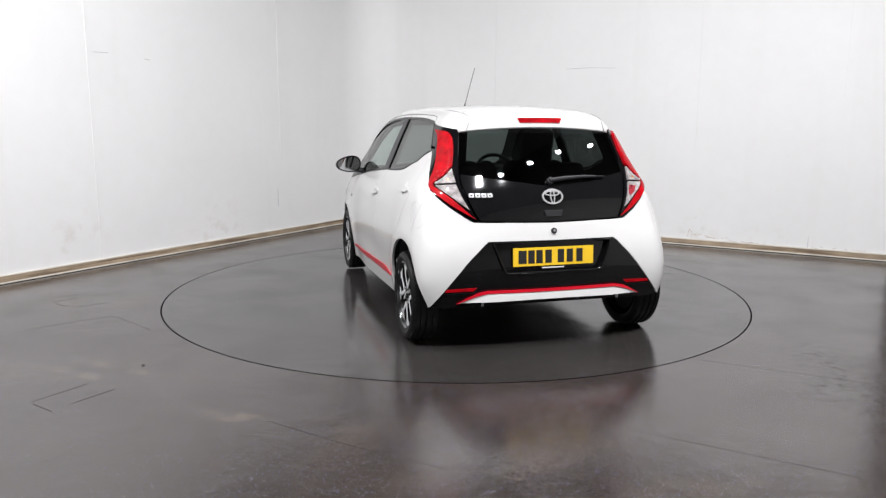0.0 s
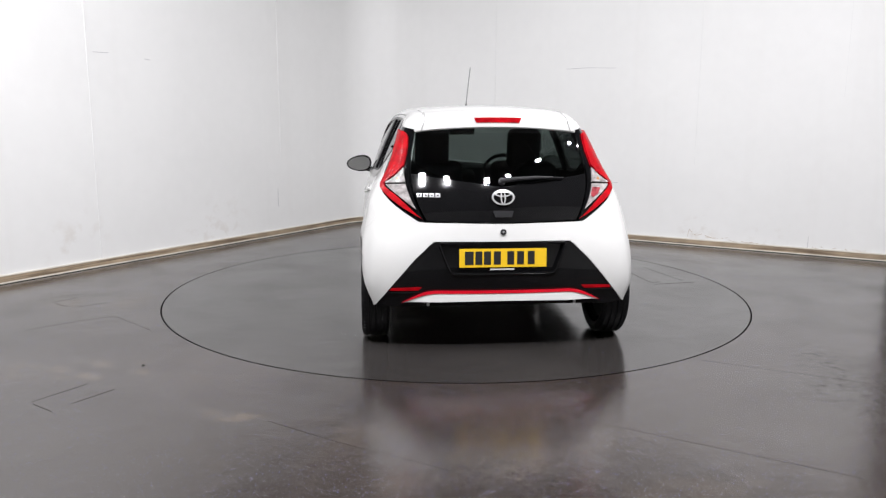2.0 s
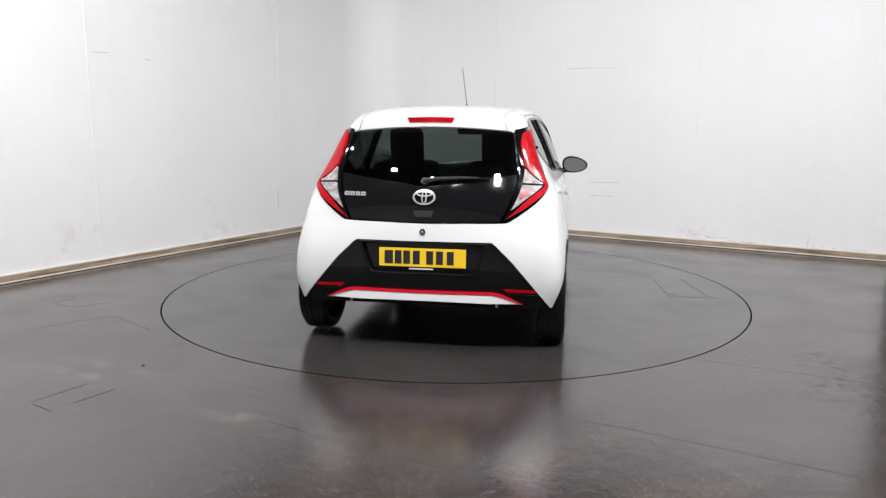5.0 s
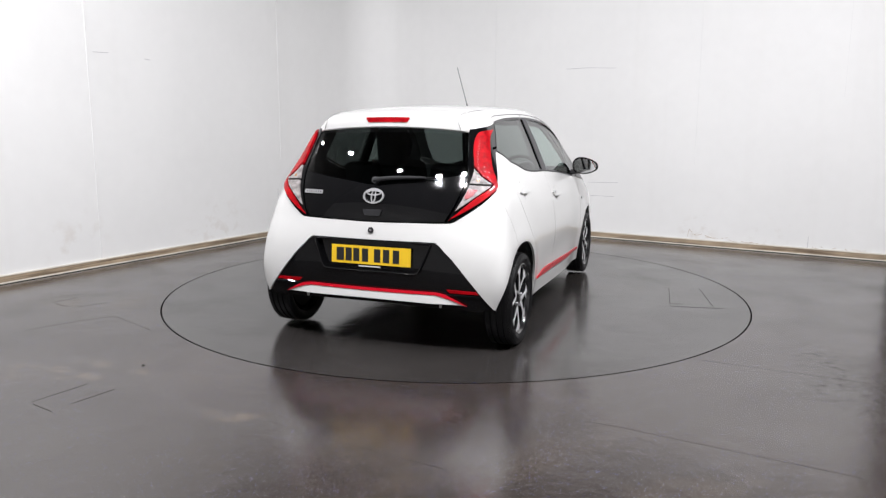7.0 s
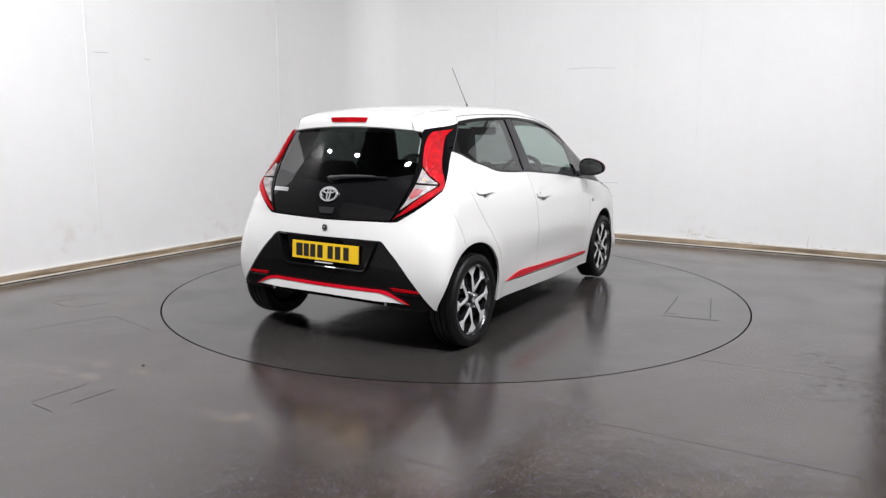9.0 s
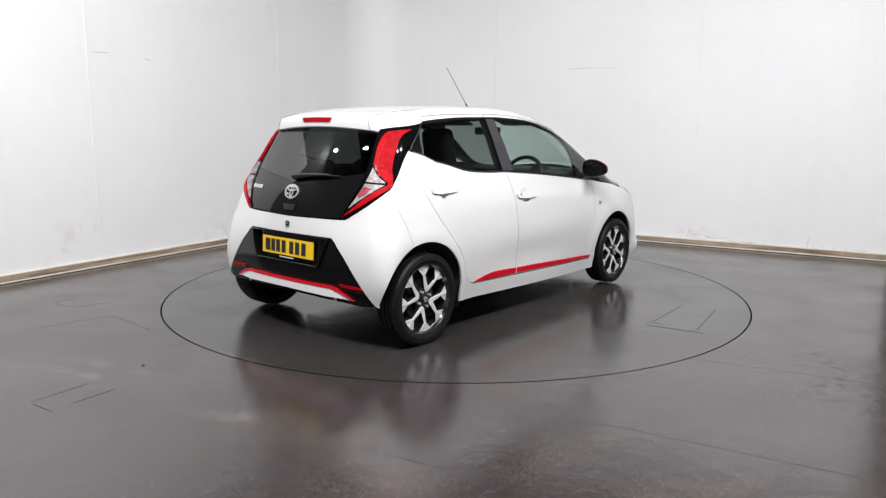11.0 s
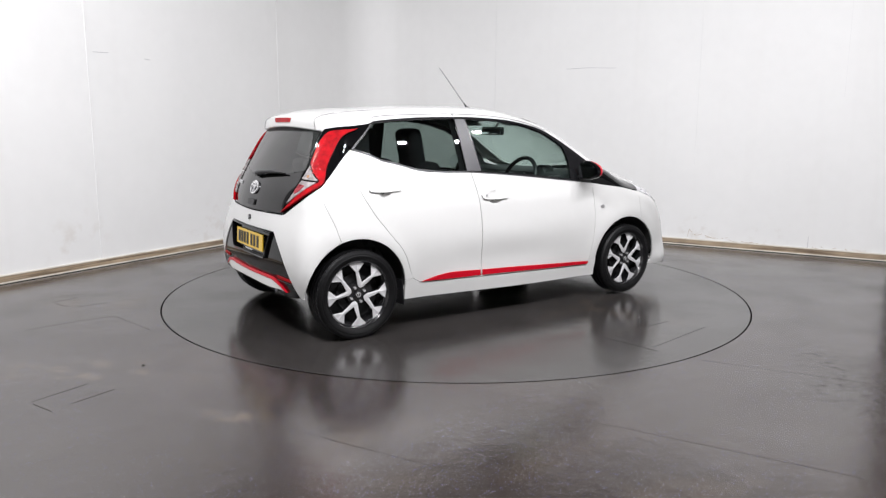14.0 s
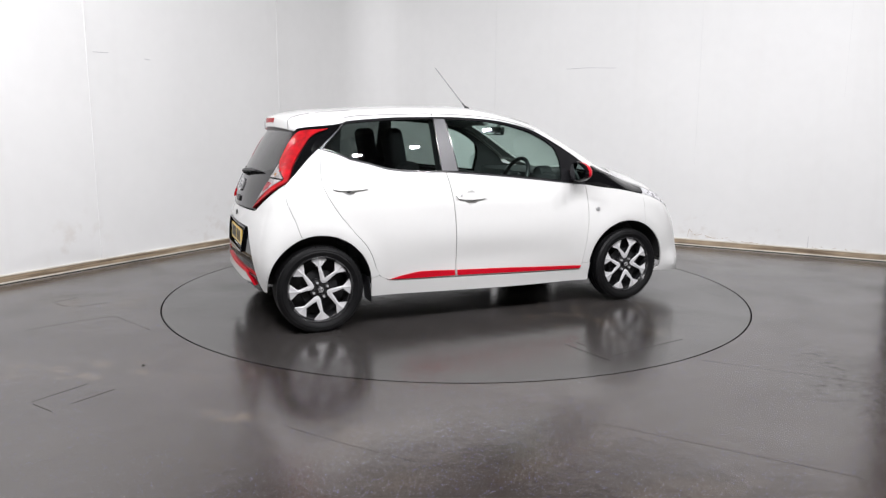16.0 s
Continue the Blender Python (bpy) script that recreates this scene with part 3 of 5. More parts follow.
def ceiling_lamp():
    lamp = new("ceiling_lamp")
    head = pose(0, 0, 0, LAMP_TILT, 0, 0)
    body = box((LAMP_WIDE + 0.06, LAMP_TALL + 0.06, 0.08), (0, 0, 0), bevel=0.012)
    body.transform(head)
    part("housing", body, STEEL, lamp)
    glow = box((LAMP_WIDE, LAMP_TALL, 0.010), (0, 0, -0.046), bevel=0.003)
    glow.transform(head)
    part("diffuser", glow, LAMP_GLOW, lamp, "glowing white diffuser")
    part("hanger", rod([(0, 0, 0.05), (0, 0, HEIGHT - LAMP_Z)], 0.008), STEEL, lamp)
    return tagged(lamp, "small oblong white floodlight hung from the roof", "ceiling lamp", "ceiling lamps")


first_lamp = None
for a, b in LAMPS:
    if first_lamp is None:
        first_lamp = ceiling_lamp()
        first_lamp.matrix_basis = lamp_pose(a, b)
    else:
        copy_thing(first_lamp, lamp_pose(a, b))


# ---- the turntable ----
def make_turntable():
    t = new("turntable")
    bm = bmesh.new()
    bmesh.ops.create_circle(bm, cap_ends=True, segments=128, radius=DISC_R)
    part("deck", bm, DISC_VINYL, t)
    part("edge", lathe([(DISC_R + 0.001, -0.004), (DISC_R + 0.001, -0.05), (DISC_R - 0.02, -0.05)], 128, axis="Z"), RIM_STEEL, t, "dark metal edge of the disc")
    return tagged(t, "flush round vehicle turntable covered in grey vinyl", "turntable")


turntable = make_turntable()

# seams of the boards, and scuffs, on the white walls
SEAM_WHITE = material("board_joint", (0.755, 0.755, 0.75), 0.6, vary=0.05)
for a, z0, z1 in ((4.22, 0.09, 3.0), (1.82, 0.9, 3.0)):
    tagged(strip_on_wall("board_joint", a, 0.0, z0, a, 0.0, z1, 0.005, SEAM_WHITE), "fine upright joint between white boards", "wall joint")
for b, z0 in ((1.92, 1.3), (4.38, 0.9), (5.77, 1.6)):
    tagged(strip_on_wall("board_joint", 0.0, b, z0, 0.0, b, 3.0, 0.004, SEAM_WHITE), "fine upright joint between white boards", "wall joint")
for a0, b0, z0, a1, b1, z1 in ((4.16, 0.0, 1.945, 4.01, 0.0, 1.95), (3.63, 0.0, 1.925, 3.57, 0.0, 1.92), (1.89, 0.0, 0.35, 1.89, 0.0, 0.57), (0.0, 2.86, 1.975, 0.0, 3.12, 1.98), (0.0, 3.12, 1.98, 0.0, 3.45, 1.965),
                               (0.0, 3.17, 0.655, 0.0, 3.53, 0.665), (0.0, 3.21, 0.50, 0.0, 3.49, 0.50), (0.0, 5.56, 0.07, 0.0, 5.56, 0.19)):
    tagged(strip_on_wall("scuff_mark", a0, b0, z0, a1, b1, z1, 0.0045, SCUFF), "thin grey scuff on the white wall", "wall mark")
for b0, z0, b1, z1 in ((4.355, 0.10, 4.36, 0.14), (4.36, 0.14, 4.37, 0.18), (4.37, 0.18, 4.40, 0.152)):
    tagged(strip_on_wall("paint_crack", 0.0, b0, z0, 0.0, b1, z1, 0.0035, CRACK), "brown flaking crack in the white paint", "wall mark")


flake_rng = random.Random(7)
for b0, b1, z0 in ((4.40, 4.60, 0.135), (4.55, 4.80, 0.105), (4.78, 5.02, 0.098), (4.95, 5.15, 0.092), (5.60, 5.80, 0.090), (5.90, 6.10, 0.094)):
    b, z = b0, z0
    while b < b1:
        step, rise = flake_rng.uniform(0.012, 0.035), flake_rng.uniform(-0.012, 0.011)
        if flake_rng.random() < 0.75:
            tagged(strip_on_wall("paint_crack", 0.0, b, z, 0.0, b + step, z + rise, flake_rng.uniform(0.002, 0.005), CRACK), "brown flaking crack in the white paint", "wall mark")
        b, z = b + step, max(0.083, z + rise)

FAINT = material("welded_joint", (0.022, 0.019, 0.017), 0.5, vary=0.3)


def floor_seam(points, width, parent, z, name="seam", mat=SEAM):
    """A fine dark joint in the vinyl along the points."""
    bm = bmesh.new()
    for p, q in zip(points, points[1:]):
        p, q = Vector((*p, 0)), Vector((*q, 0))
        s = (q - p).normalized().cross(Vector((0, 0, 1))) * width / 2
        v = [bm.verts.new(w + Vector((0, 0, z))) for w in (p - s, q - s, q + s, p + s)]
        g = [bm.verts.new(w.co - Vector((0, 0, z + 0.002))) for w in v]
        bm.faces.new(v)
        for k in range(4):
            bm.faces.new((v[k], g[k], g[(k + 1) % 4], v[(k + 1) % 4]))
    return part(name, bm, mat, parent, smooth=False)


def from_car(x, y):
    """A place on the turntable, from the car's own plan."""
    return x + 0.0845, y - 1.3154


floor_seam([from_car(*p) for p in ((1.56, 1.95), (1.60, 1.38), (1.69, 1.395))], 0.0035, turntable, 0.0008)
floor_seam([from_car(*p) for p in ((1.60, 1.30), (1.91, 1.352), (1.97, 1.362))], 0.0055, turntable, 0.0009)
floor_seam([from_car(*p) for p in ((1.90, 1.41), (1.79, 2.03))], 0.0035, turntable, 0.0007)
for name, pts in (("access_cover", ((-2.979, -0.62), (-2.884, -0.455))), ("access_cover", ((-2.93, -0.655), (-2.80, -0.735))), ("access_cover", ((-2.72, -0.74), (-2.57, -0.60))),
                  ("access_cover", ((-2.0, -2.55), (-1.86, -2.3))), ("access_cover", ((-1.98, -2.575), (-1.84, -2.665))), ("access_cover", ((-1.80, -2.56), (-1.70, -2.395), (-1.69, -2.375)))):
    tagged(floor_seam(pts, 0.003, None, 0.0008, name), "fine dark joint of a floor access cover", "floor joint", kind="structure")
for pts in (((1.39, -1.82), (2.2, -2.21), (2.6, -2.40)), ((0.52, -2.68), (0.71, -2.76), (1.38, -3.13), (1.54, -3.22)), ((-0.83, -2.74), (-0.5, -2.94), (-0.23, -3.08), (0.0, -3.20)), ((-2.75, -1.35), (-2.52, -1.12), (-2.34, -0.98), (-1.95, -1.32))):
    tagged(floor_seam(pts, 0.002, None, 0.0006, "floor_joint", FAINT), "fine welded joint in the grey vinyl", "floor joint", kind="structure")
drop = lathe([(0.0001, 0.004), (0.008, 0.003), (0.011, 0.0)], 12, axis="Z")
grit = tagged(part("grit", drop, SEAM), "small dark speck of grit on the floor", "grit")
grit.location = (-1.70, -2.01, 0.0)


# ---- the car ----
def arch(yc, zc, r, a0, a1, k=14, fore=0.0):
    """An arc of a wheel arch, laid out in (u, z) where the skin has that y."""
    out, us = [], np.linspace(0.3, 4.3, 401)
    for i in range(k + 1):
        a = math.radians(a0 + (a1 - a0) * i / k)
        y, z = yc + (r + (fore if math.cos(a) > 0 else 0.0)) * math.cos(a), zc + r * math.sin(a)
        p, _ = skin(us, np.full_like(us, z))
        out.append((float(np.interp(y, p[:, 1], us)), z))
    return out


car = tagged(new("car"), "white five-door hatchback with black glass tailgate and red trim", "car")

# outlines as (u, z); u runs from the middle of the tail round the flank, and is y + 1 along the doors
DOOR_BACK = [(0.818, 1.150), (0.915, 0.96), (0.981, 0.867), (1.083, 0.75), (1.163, 0.678), (1.281, 0.567), (1.333, 0.482), (1.358, 0.412), (1.389, 0.341), (1.451, 0.305)]
DOOR_SPLIT = [(1.889, 0.995), (1.912, 0.866), (1.925, 0.716), (1.93, 0.565), (1.936, 0.288)]
DOOR_FRONT = [(2.977, 0.886), (2.988, 0.711), (2.985, 0.589), (2.969, 0.465), (2.946, 0.317), (2.93, 0.272)]
BELT_BACK = [(0.818, 1.150), (1.062, 1.115), (1.32, 1.066), (1.503, 1.017), (1.694, 1.0), (1.889, 0.995)]
BELT_FRONT = [(1.889, 0.995), (2.347, 0.956), (2.757, 0.910), (2.977, 0.886)]
FRAME_TOP = [(1.152, 1.319), (1.36, 1.341), (1.596, 1.357), (1.939, 1.363), (2.12, 1.357), (2.332, 1.339), (2.55, 1.293), (2.679, 1.237), (2.853, 1.136), (2.982, 1.046), (3.027, 0.993)]
RAIL = [(0.44, 1.318), (0.70, 1.338), (1.15, 1.366), (1.4, 1.379), (1.85, 1.392), (2.12, 1.385), (2.332, 1.367), (2.55, 1.32), (2.70, 1.26), (2.87, 1.157), (3.0, 1.070), (3.06, 1.02)]
SEAL = [(0.811, 1.158), (0.846, 1.195), (0.91, 1.233), (1.007, 1.275), (1.152, 1.319)]
LAMP_OUT = [(0.811, 1.158), (0.798, 1.152), (0.764, 1.10), (0.734, 1.0), (0.706, 0.935), (0.606, 0.853), (0.485, 0.765), (0.447, 0.760)]
LAMP_TOP = [(0.505, 1.280), (0.70, 1.297), (1.152, 1.319)]
LAMP_IN = [(0.447, 0.760), (0.483, 0.845), (0.527, 0.975), (0.533, 1.06), (0.524, 1.17), (0.505, 1.280)]
CORNER_LINE = [(0.706, 0.93), (0.801, 0.744), (0.849, 0.615)]
INSERT_EDGE = [(0.0, 0.649), (0.365, 0.649), (0.40, 0.642), (0.427, 0.623), (0.492, 0.55), (0.560, 0.452), (0.624, 0.355), (0.674, 0.283)]
ARCH_BACK = arch(0.0, 0.29, 0.333, 118, 181.5)
ARCH_MID = arch(0.0, 0.29, 0.335, 118, 7)
FORE = 0.045
RED_OUT = [(0.455, 0.772), (0.55, 0.828), (0.64, 0.890), (0.71, 0.945), (0.712, 0.99), (0.694, 1.05), (0.69, 1.14), (0.712, 1.235), (0.825, 1.277)]
RED_IN = [(0.825, 1.277), (0.64, 1.265), (0.575, 1.245), (0.558, 1.18), (0.572, 1.068)]


CUP_BACK, CUP_FRONT = (1.190, 0.912, 0.076, 0.050), (2.050, 0.832, 0.060, 0.050)


def oval(uc, zc, a, b, k=24):
    return [(uc + a * math.cos(2 * math.pi * i / k), zc + b * math.sin(2 * math.pi * i / k)) for i in range(k)]


def both(name, outline, mats, **more):
    """The same panel on both flanks."""
    return [sheet(name, outline, mats, car, flip=f, **more) for f in (False, True)]


def bulge(uc, zc, a):
    """The skin with a small round bead standing out of it."""
    def to(u, z):
        p, n = skin(u, z)
        c, nc = skin(np.array([uc]), np.array([zc]))
        out = p + n * (0.7 * np.sqrt(np.clip(a * a * 1.4 - (u - uc) ** 2 - (z - zc) ** 2, 0, 1)))[:, None]
        return out, n
    return to


def to_plan(points):
    """(u, z) on the skin as (x, y)."""
    q = np.array(flow(points))
    p, _ = skin(q[:, 0], q[:, 1])
    return [(float(x), float(y)) for x, y, _ in p]


def build_skin():
    def smooth_pane(outline, hug=9.0):
        """Glass that bends evenly: a quadratic surface through the skin inside its outline, meeting the skin past u = hug."""
        q = np.array(outline)
        us, zs = np.meshgrid(np.linspace(q[:, 0].min(), q[:, 0].max(), 24), np.linspace(q[:, 1].min(), q[:, 1].max(), 16))
        p, _ = skin(us.ravel(), zs.ravel())
        ok = inside(q, np.stack([us.ravel(), zs.ravel()], 1))
        base = lambda y, z: np.stack([np.ones_like(y), y, z, y * y, y * z, z * z], 1)
        bow = -0.040 * p[ok, 1] ** 2 - 0.22 * p[ok, 2] ** 2
        k = np.linalg.lstsq(base(p[ok, 1], p[ok, 2])[:, :3], p[ok, 0] - bow, rcond=None)[0]
        k = np.array([k[0], k[1], k[2], -0.040, 0.0, -0.22])
        k[0] -= max(0.0, (base(p[ok, 1], p[ok, 2]) @ k - p[ok, 0]).max() - 0.007)

        def to(u, z):
            p, _ = skin(u, z)
            w = np.clip((u - hug) / 0.22, 0, 1)
            w = w * w * (3 - 2 * w)
            x = (base(p[:, 1], p[:, 2]) @ k) * (1 - w) + (p[:, 0] + 0.004) * w
            dy, dz = k[1] + 2 * k[3] * p[:, 1] + k[4] * p[:, 2], k[2] + k[4] * p[:, 1] + 2 * k[5] * p[:, 2]
            n = np.stack([np.ones_like(x), -dy, -dz], 1)
            return np.stack([x, p[:, 1], p[:, 2]], 1), n / np.linalg.norm(n, axis=1)[:, None]
        return to

    back_doors = both("rear_door", loop(BELT_BACK, DOOR_SPLIT, [(1.936, 0.288), (1.451, 0.305)], DOOR_BACK[::-1]), WHITE, gap=0.0025, holes=[oval(*CUP_BACK)])
    front_doors = both("front_door", loop(BELT_FRONT, DOOR_FRONT, [(2.93, 0.272), (1.936, 0.288)], DOOR_SPLIT[::-1]), WHITE, gap=0.0025, holes=[oval(*CUP_FRONT)])
    both("quarter_panel", loop(DOOR_BACK[:-1], [(1.389, 0.341), ARCH_MID[-1]], ARCH_MID[::-1], [ARCH_MID[0], (0.849, 0.615)], CORNER_LINE[::-1],
                               [(0.706, 0.93), (0.734, 1.0), (0.764, 1.10), (0.798, 1.152)]), WHITE, gap=0.0009, step=0.03)
    both("sill", loop(DOOR_BACK[-2:], [(1.451, 0.305), (1.936, 0.288)], [(1.936, 0.288), (2.93, 0.272)], [(2.93, 0.272), (2.946, 0.317)], [(2.946, 0.317), (3.012, 0.317)],
                      [(3.012, 0.317), (3.008, 0.182)], [(3.008, 0.182), (2.2, 0.186), (1.335, 0.203)], [(1.335, 0.203), ARCH_MID[-1]], [ARCH_MID[-1], DOOR_BACK[-2]]), WHITE)
    fender = loop([(2.977, 0.886), (3.10, 0.866), (3.29, 0.840), (3.50, 0.80)], [(3.50, 0.80), (3.50, 0.58)], arch(2.325, 0.295, 0.318, 61.2, 186, fore=FORE), [(3.012, 0.264), (3.012, 0.317)], [(3.012, 0.317), (2.946, 0.317)], DOOR_FRONT[-2::-1])
    both("front_wing", fender, WHITE, gap=0.0006)
    nose_edge = arch(2.325, 0.295, 0.318, -12, 61, fore=FORE)
    bumper = loop([(3.5005, 0.80), (3.8, 0.79), (4.2, 0.77), (4.8, 0.77)], [(4.8, 0.77), (4.8, 0.19)], [(4.8, 0.19), (4.2, 0.19), (3.68, 0.20)], [(3.68, 0.20), nose_edge[0]], nose_edge, [nose_edge[-1], (3.5005, 0.58)], [(3.5005, 0.58), (3.5005, 0.80)])
    both("front_bumper", bumper, WHITE, gap=0.0004)
    both("wing_trim", loop([(3.03, 0.990), (3.175, 0.955), (3.4, 0.895), (3.55, 0.845)], [(3.55, 0.845), (3.53, 0.80)], [(3.53, 0.80), (3.29, 0.843), (3.10, 0.869), (2.98, 0.889)], [(2.98, 0.889), (3.03, 0.990)]), GLOSS_BLACK, off=0.001)
    both("headlamp", loop([(3.55, 0.842), (3.75, 0.805), (3.95, 0.78)], [(3.95, 0.78), (3.97, 0.72), (3.93, 0.685)], [(3.93, 0.685), (3.74, 0.745), (3.50, 0.80)], [(3.50, 0.80), (3.55, 0.842)]), HEAD_LENS, off=0.004, label="clear front lamp with silver reflector")
    both("roof_rail", loop(RAIL, [(3.06, 1.02), (3.027, 0.993)], FRAME_TOP[::-1], LAMP_TOP[::-1], [(0.505, 1.280), (0.44, 1.318)]), WHITE, gap=0.0, step=0.03)

    # window frames and glass
    back_glass = loop([(0.842, 1.158), (0.872, 1.188), (0.935, 1.226), (1.03, 1.266), (1.165, 1.306)], [(1.165, 1.306), (1.36, 1.324), (1.593, 1.340), (1.852, 1.348)], [(1.852, 1.348), (1.858, 1.007)], [(1.858, 1.007), (1.694, 1.01), (1.503, 1.029), (1.32, 1.078), (1.062, 1.126), (0.842, 1.158)])
    front_glass = loop([(1.945, 1.347), (2.117, 1.341), (2.326, 1.323), (2.541, 1.273), (2.669, 1.215), (2.755, 1.152)], [(2.755, 1.152), (2.782, 1.057), (2.774, 0.925)], [(2.774, 0.925), (2.347, 0.972), (1.985, 1.001)], [(1.985, 1.001), (1.945, 1.347)])
    side_frame = loop(SEAL, FRAME_TOP, [(3.027, 0.993), (2.977, 0.886)], BELT_FRONT[::-1], BELT_BACK[::-1])
    both("window_frame", side_frame, FRAME_BLACK, holes=[back_glass, front_glass], gap=0.001, off=-0.001, lip=0.012)
    both("pillar_cover", loop([(1.858, 1.350), (1.938, 1.350)], [(1.938, 1.350), (1.978, 1.000)], [(1.978, 1.0), (1.862, 1.004)], [(1.862, 1.004), (1.858, 1.350)]), PILLAR, off=0.002, lip=0.006)
    for d, g in ((back_doors, back_glass), (front_doors, front_glass)):
        for door, f in zip(d, (False, True)):
            sheet("window_pane", g, TINT_GLASS if d is back_doors else CLEAR_GLASS, door, flip=f, to=smooth_pane(g, 1.58 if d is back_doors else 9.0), off=-0.008, lip=0, gap=-0.004, label="dark privacy glass" if d is back_doors else "clear glass")

    # tail
    low = INSERT_EDGE[::-1]
    corner = [ARCH_BACK[-1], (0.690, 0.276), (0.674, 0.283)]
    half = [CORNER_LINE, [(0.849, 0.615), ARCH_BACK[0]], ARCH_BACK, corner, low]
    other = [INSERT_EDGE] + [corner[::-1]] + [ARCH_BACK[::-1]] + [[ARCH_BACK[0], (0.849, 0.615)]] + [CORNER_LINE[::-1]]
    top = [(0.706, 0.935), (0.606, 0.853), (0.485, 0.765)]
    sheet("rear_bumper", loop(*half, *[[(-u, z) for u, z in c] for c in other], [(-u, z) for u, z in top],
                              [(-0.485, 0.765), (-0.447, 0.757), (-0.258, 0.754), (0, 0.750), (0.258, 0.754), (0.447, 0.757), (0.485, 0.765)], top[::-1]), WHITE, car, step=0.03, gap=0.0009)
    ins = loop([(-u, z) for u, z in INSERT_EDGE[::-1]] + INSERT_EDGE[1:], [(0.674, 0.283), (0.60, 0.268), (0.5, 0.272)], [(0.5, 0.272), (0, 0.278), (-0.5, 0.272)], [(-0.5, 0.272), (-0.60, 0.268), (-0.674, 0.283)])
    recess = loop([(-0.35, 0.634), (0.35, 0.634)], [(0.35, 0.634), (0.352, 0.62), (0.30, 0.49), (0.27, 0.474)], [(0.27, 0.474), (-0.27, 0.474)], [(-0.27, 0.474), (-0.30, 0.49), (-0.352, 0.62), (-0.35, 0.634)])
    insert = sheet("bumper_insert", ins, GLOSS_BLACK, car, holes=[recess], off=-0.006, lip=0.03, step=0.03, label="gloss black lower bumper panel")
    sheet("plate_recess", recess, GLOSS_BLACK, insert, off=-0.024, lip=0.0, gap=-0.004)
    rim = loop([(-0.362, 0.642), (0.362, 0.642)], [(0.362, 0.642), (0.366, 0.62), (0.31, 0.484), (0.276, 0.464)], [(0.276, 0.464), (-0.276, 0.464)], [(-0.276, 0.464), (-0.31, 0.484), (-0.366, 0.62), (-0.362, 0.642)])
    sheet("recess_rim", rim, GLOSS_BLACK, insert, holes=[recess], off=0.004, lip=0.014, gap=0.0, step=0.03)
    def bead(points, radius, off, name="edge_bead", label=""):
        q = np.array(points)
        p, n = skin(q[:, 0], q[:, 1])
        part(name, rod([tuple(a) for a in p + n * off], radius, sides=10), GLOSS_BLACK, insert, label)
    ring = [tuple(q) for q in shrink(rim, 0.004)]
    bead(ring + ring[:1], 0.0065, 0.006)
    for f in (-1, 1):
        bead([(f * u, z) for u, z in flow([(0.466, 0.362), (0.54, 0.360), (0.618, 0.358)])], 0.003, 0.002)
    skid = loop([(-0.55, 0.299), (-0.463, 0.338), (-0.40, 0.350)], [(-0.40, 0.350), (0, 0.349), (0.40, 0.350)], [(0.40, 0.350), (0.463, 0.338), (0.55, 0.299)], [(0.55, 0.299), (0.47, 0.302), (0, 0.308), (-0.47, 0.302), (-0.55, 0.299)])
    def leaning(u, z):
        p, n = skin(u, z)
        lean = np.clip((0.352 - z) / 0.055, 0, 1) * np.clip((0.50 - np.abs(u)) / 0.12, 0, 1)
        n = n + np.array([0, 0, 0.28])
        return p - np.array([0, 0.022, 0]) * lean[:, None], n / np.linalg.norm(n, axis=1)[:, None]
    sheet("skid_plate", skid, WHITE, car, to=leaning, off=0.006, lip=0.02, gap=0.0, label="white lower skid plate")
    red = loop([(-0.558, 0.296), (-0.463, 0.355), (-0.40, 0.369)], [(-0.40, 0.369), (0, 0.368), (0.40, 0.369)], [(0.40, 0.369), (0.463, 0.355), (0.558, 0.296)], [(0.558, 0.296), (0.463, 0.337), (0.40, 0.351)],
               [(0.40, 0.351), (0, 0.350), (-0.40, 0.351)], [(-0.40, 0.351), (-0.463, 0.337), (-0.558, 0.296)])
    sheet("red_trim", red, RED, car, to=leaning, off=0.010, lip=0.02, gap=0.0, step=0.02, label="red bumper accent strip")
    both("reflector", loop([(0.461, 0.390), (0.60, 0.384)], [(0.60, 0.384), (0.612, 0.366)], [(0.612, 0.366), (0.478, 0.367)], [(0.478, 0.367), (0.461, 0.390)]), RED_LENS, off=0.0, lip=0.012)

    hatch_r = [(0.0, 0.757), (0.258, 0.761), (0.436, 0.766), (0.474, 0.845), (0.519, 0.975), (0.524, 1.027)]
    glass_low = [(0.524, 1.027), (0.356, 1.003), (0.16, 0.979), (0.05, 0.963), (0.0, 0.962)]
    hatch_low = loop([(-u, z) for u, z in hatch_r[2::-1]] + hatch_r[1:3], hatch_r[2:], glass_low + [(-u, z) for u, z in glass_low[-2::-1]], [(-u, z) for u, z in hatch_r[:1:-1]])
    sheet("tailgate_panel", hatch_low, HATCH_BLACK, car, off=-0.002, gap=0.001, label="black lower tailgate panel")
    up = [(0.524, 1.027), (0.526, 1.06), (0.517, 1.17), (0.498, 1.284)]
    sheet("rear_window", loop(up, [(0.498, 1.284), (0.25, 1.292), (0, 1.293), (-0.25, 1.292), (-0.498, 1.284)], [(-u, z) for u, z in up[::-1]], [(-u, z) for u, z in glass_low[:-1]] + glass_low[::-1]), REAR_GLASS, car,
          off=-0.002, lip=0.0, gap=0.0005, label="dark tinted tailgate glass")

    surround = loop(LAMP_TOP, SEAL[::-1], LAMP_OUT, LAMP_IN)
    lamps = both("tail_lamp", surround, GLOSS_BLACK, gap=0.0015, step=0.03, off=0.001)
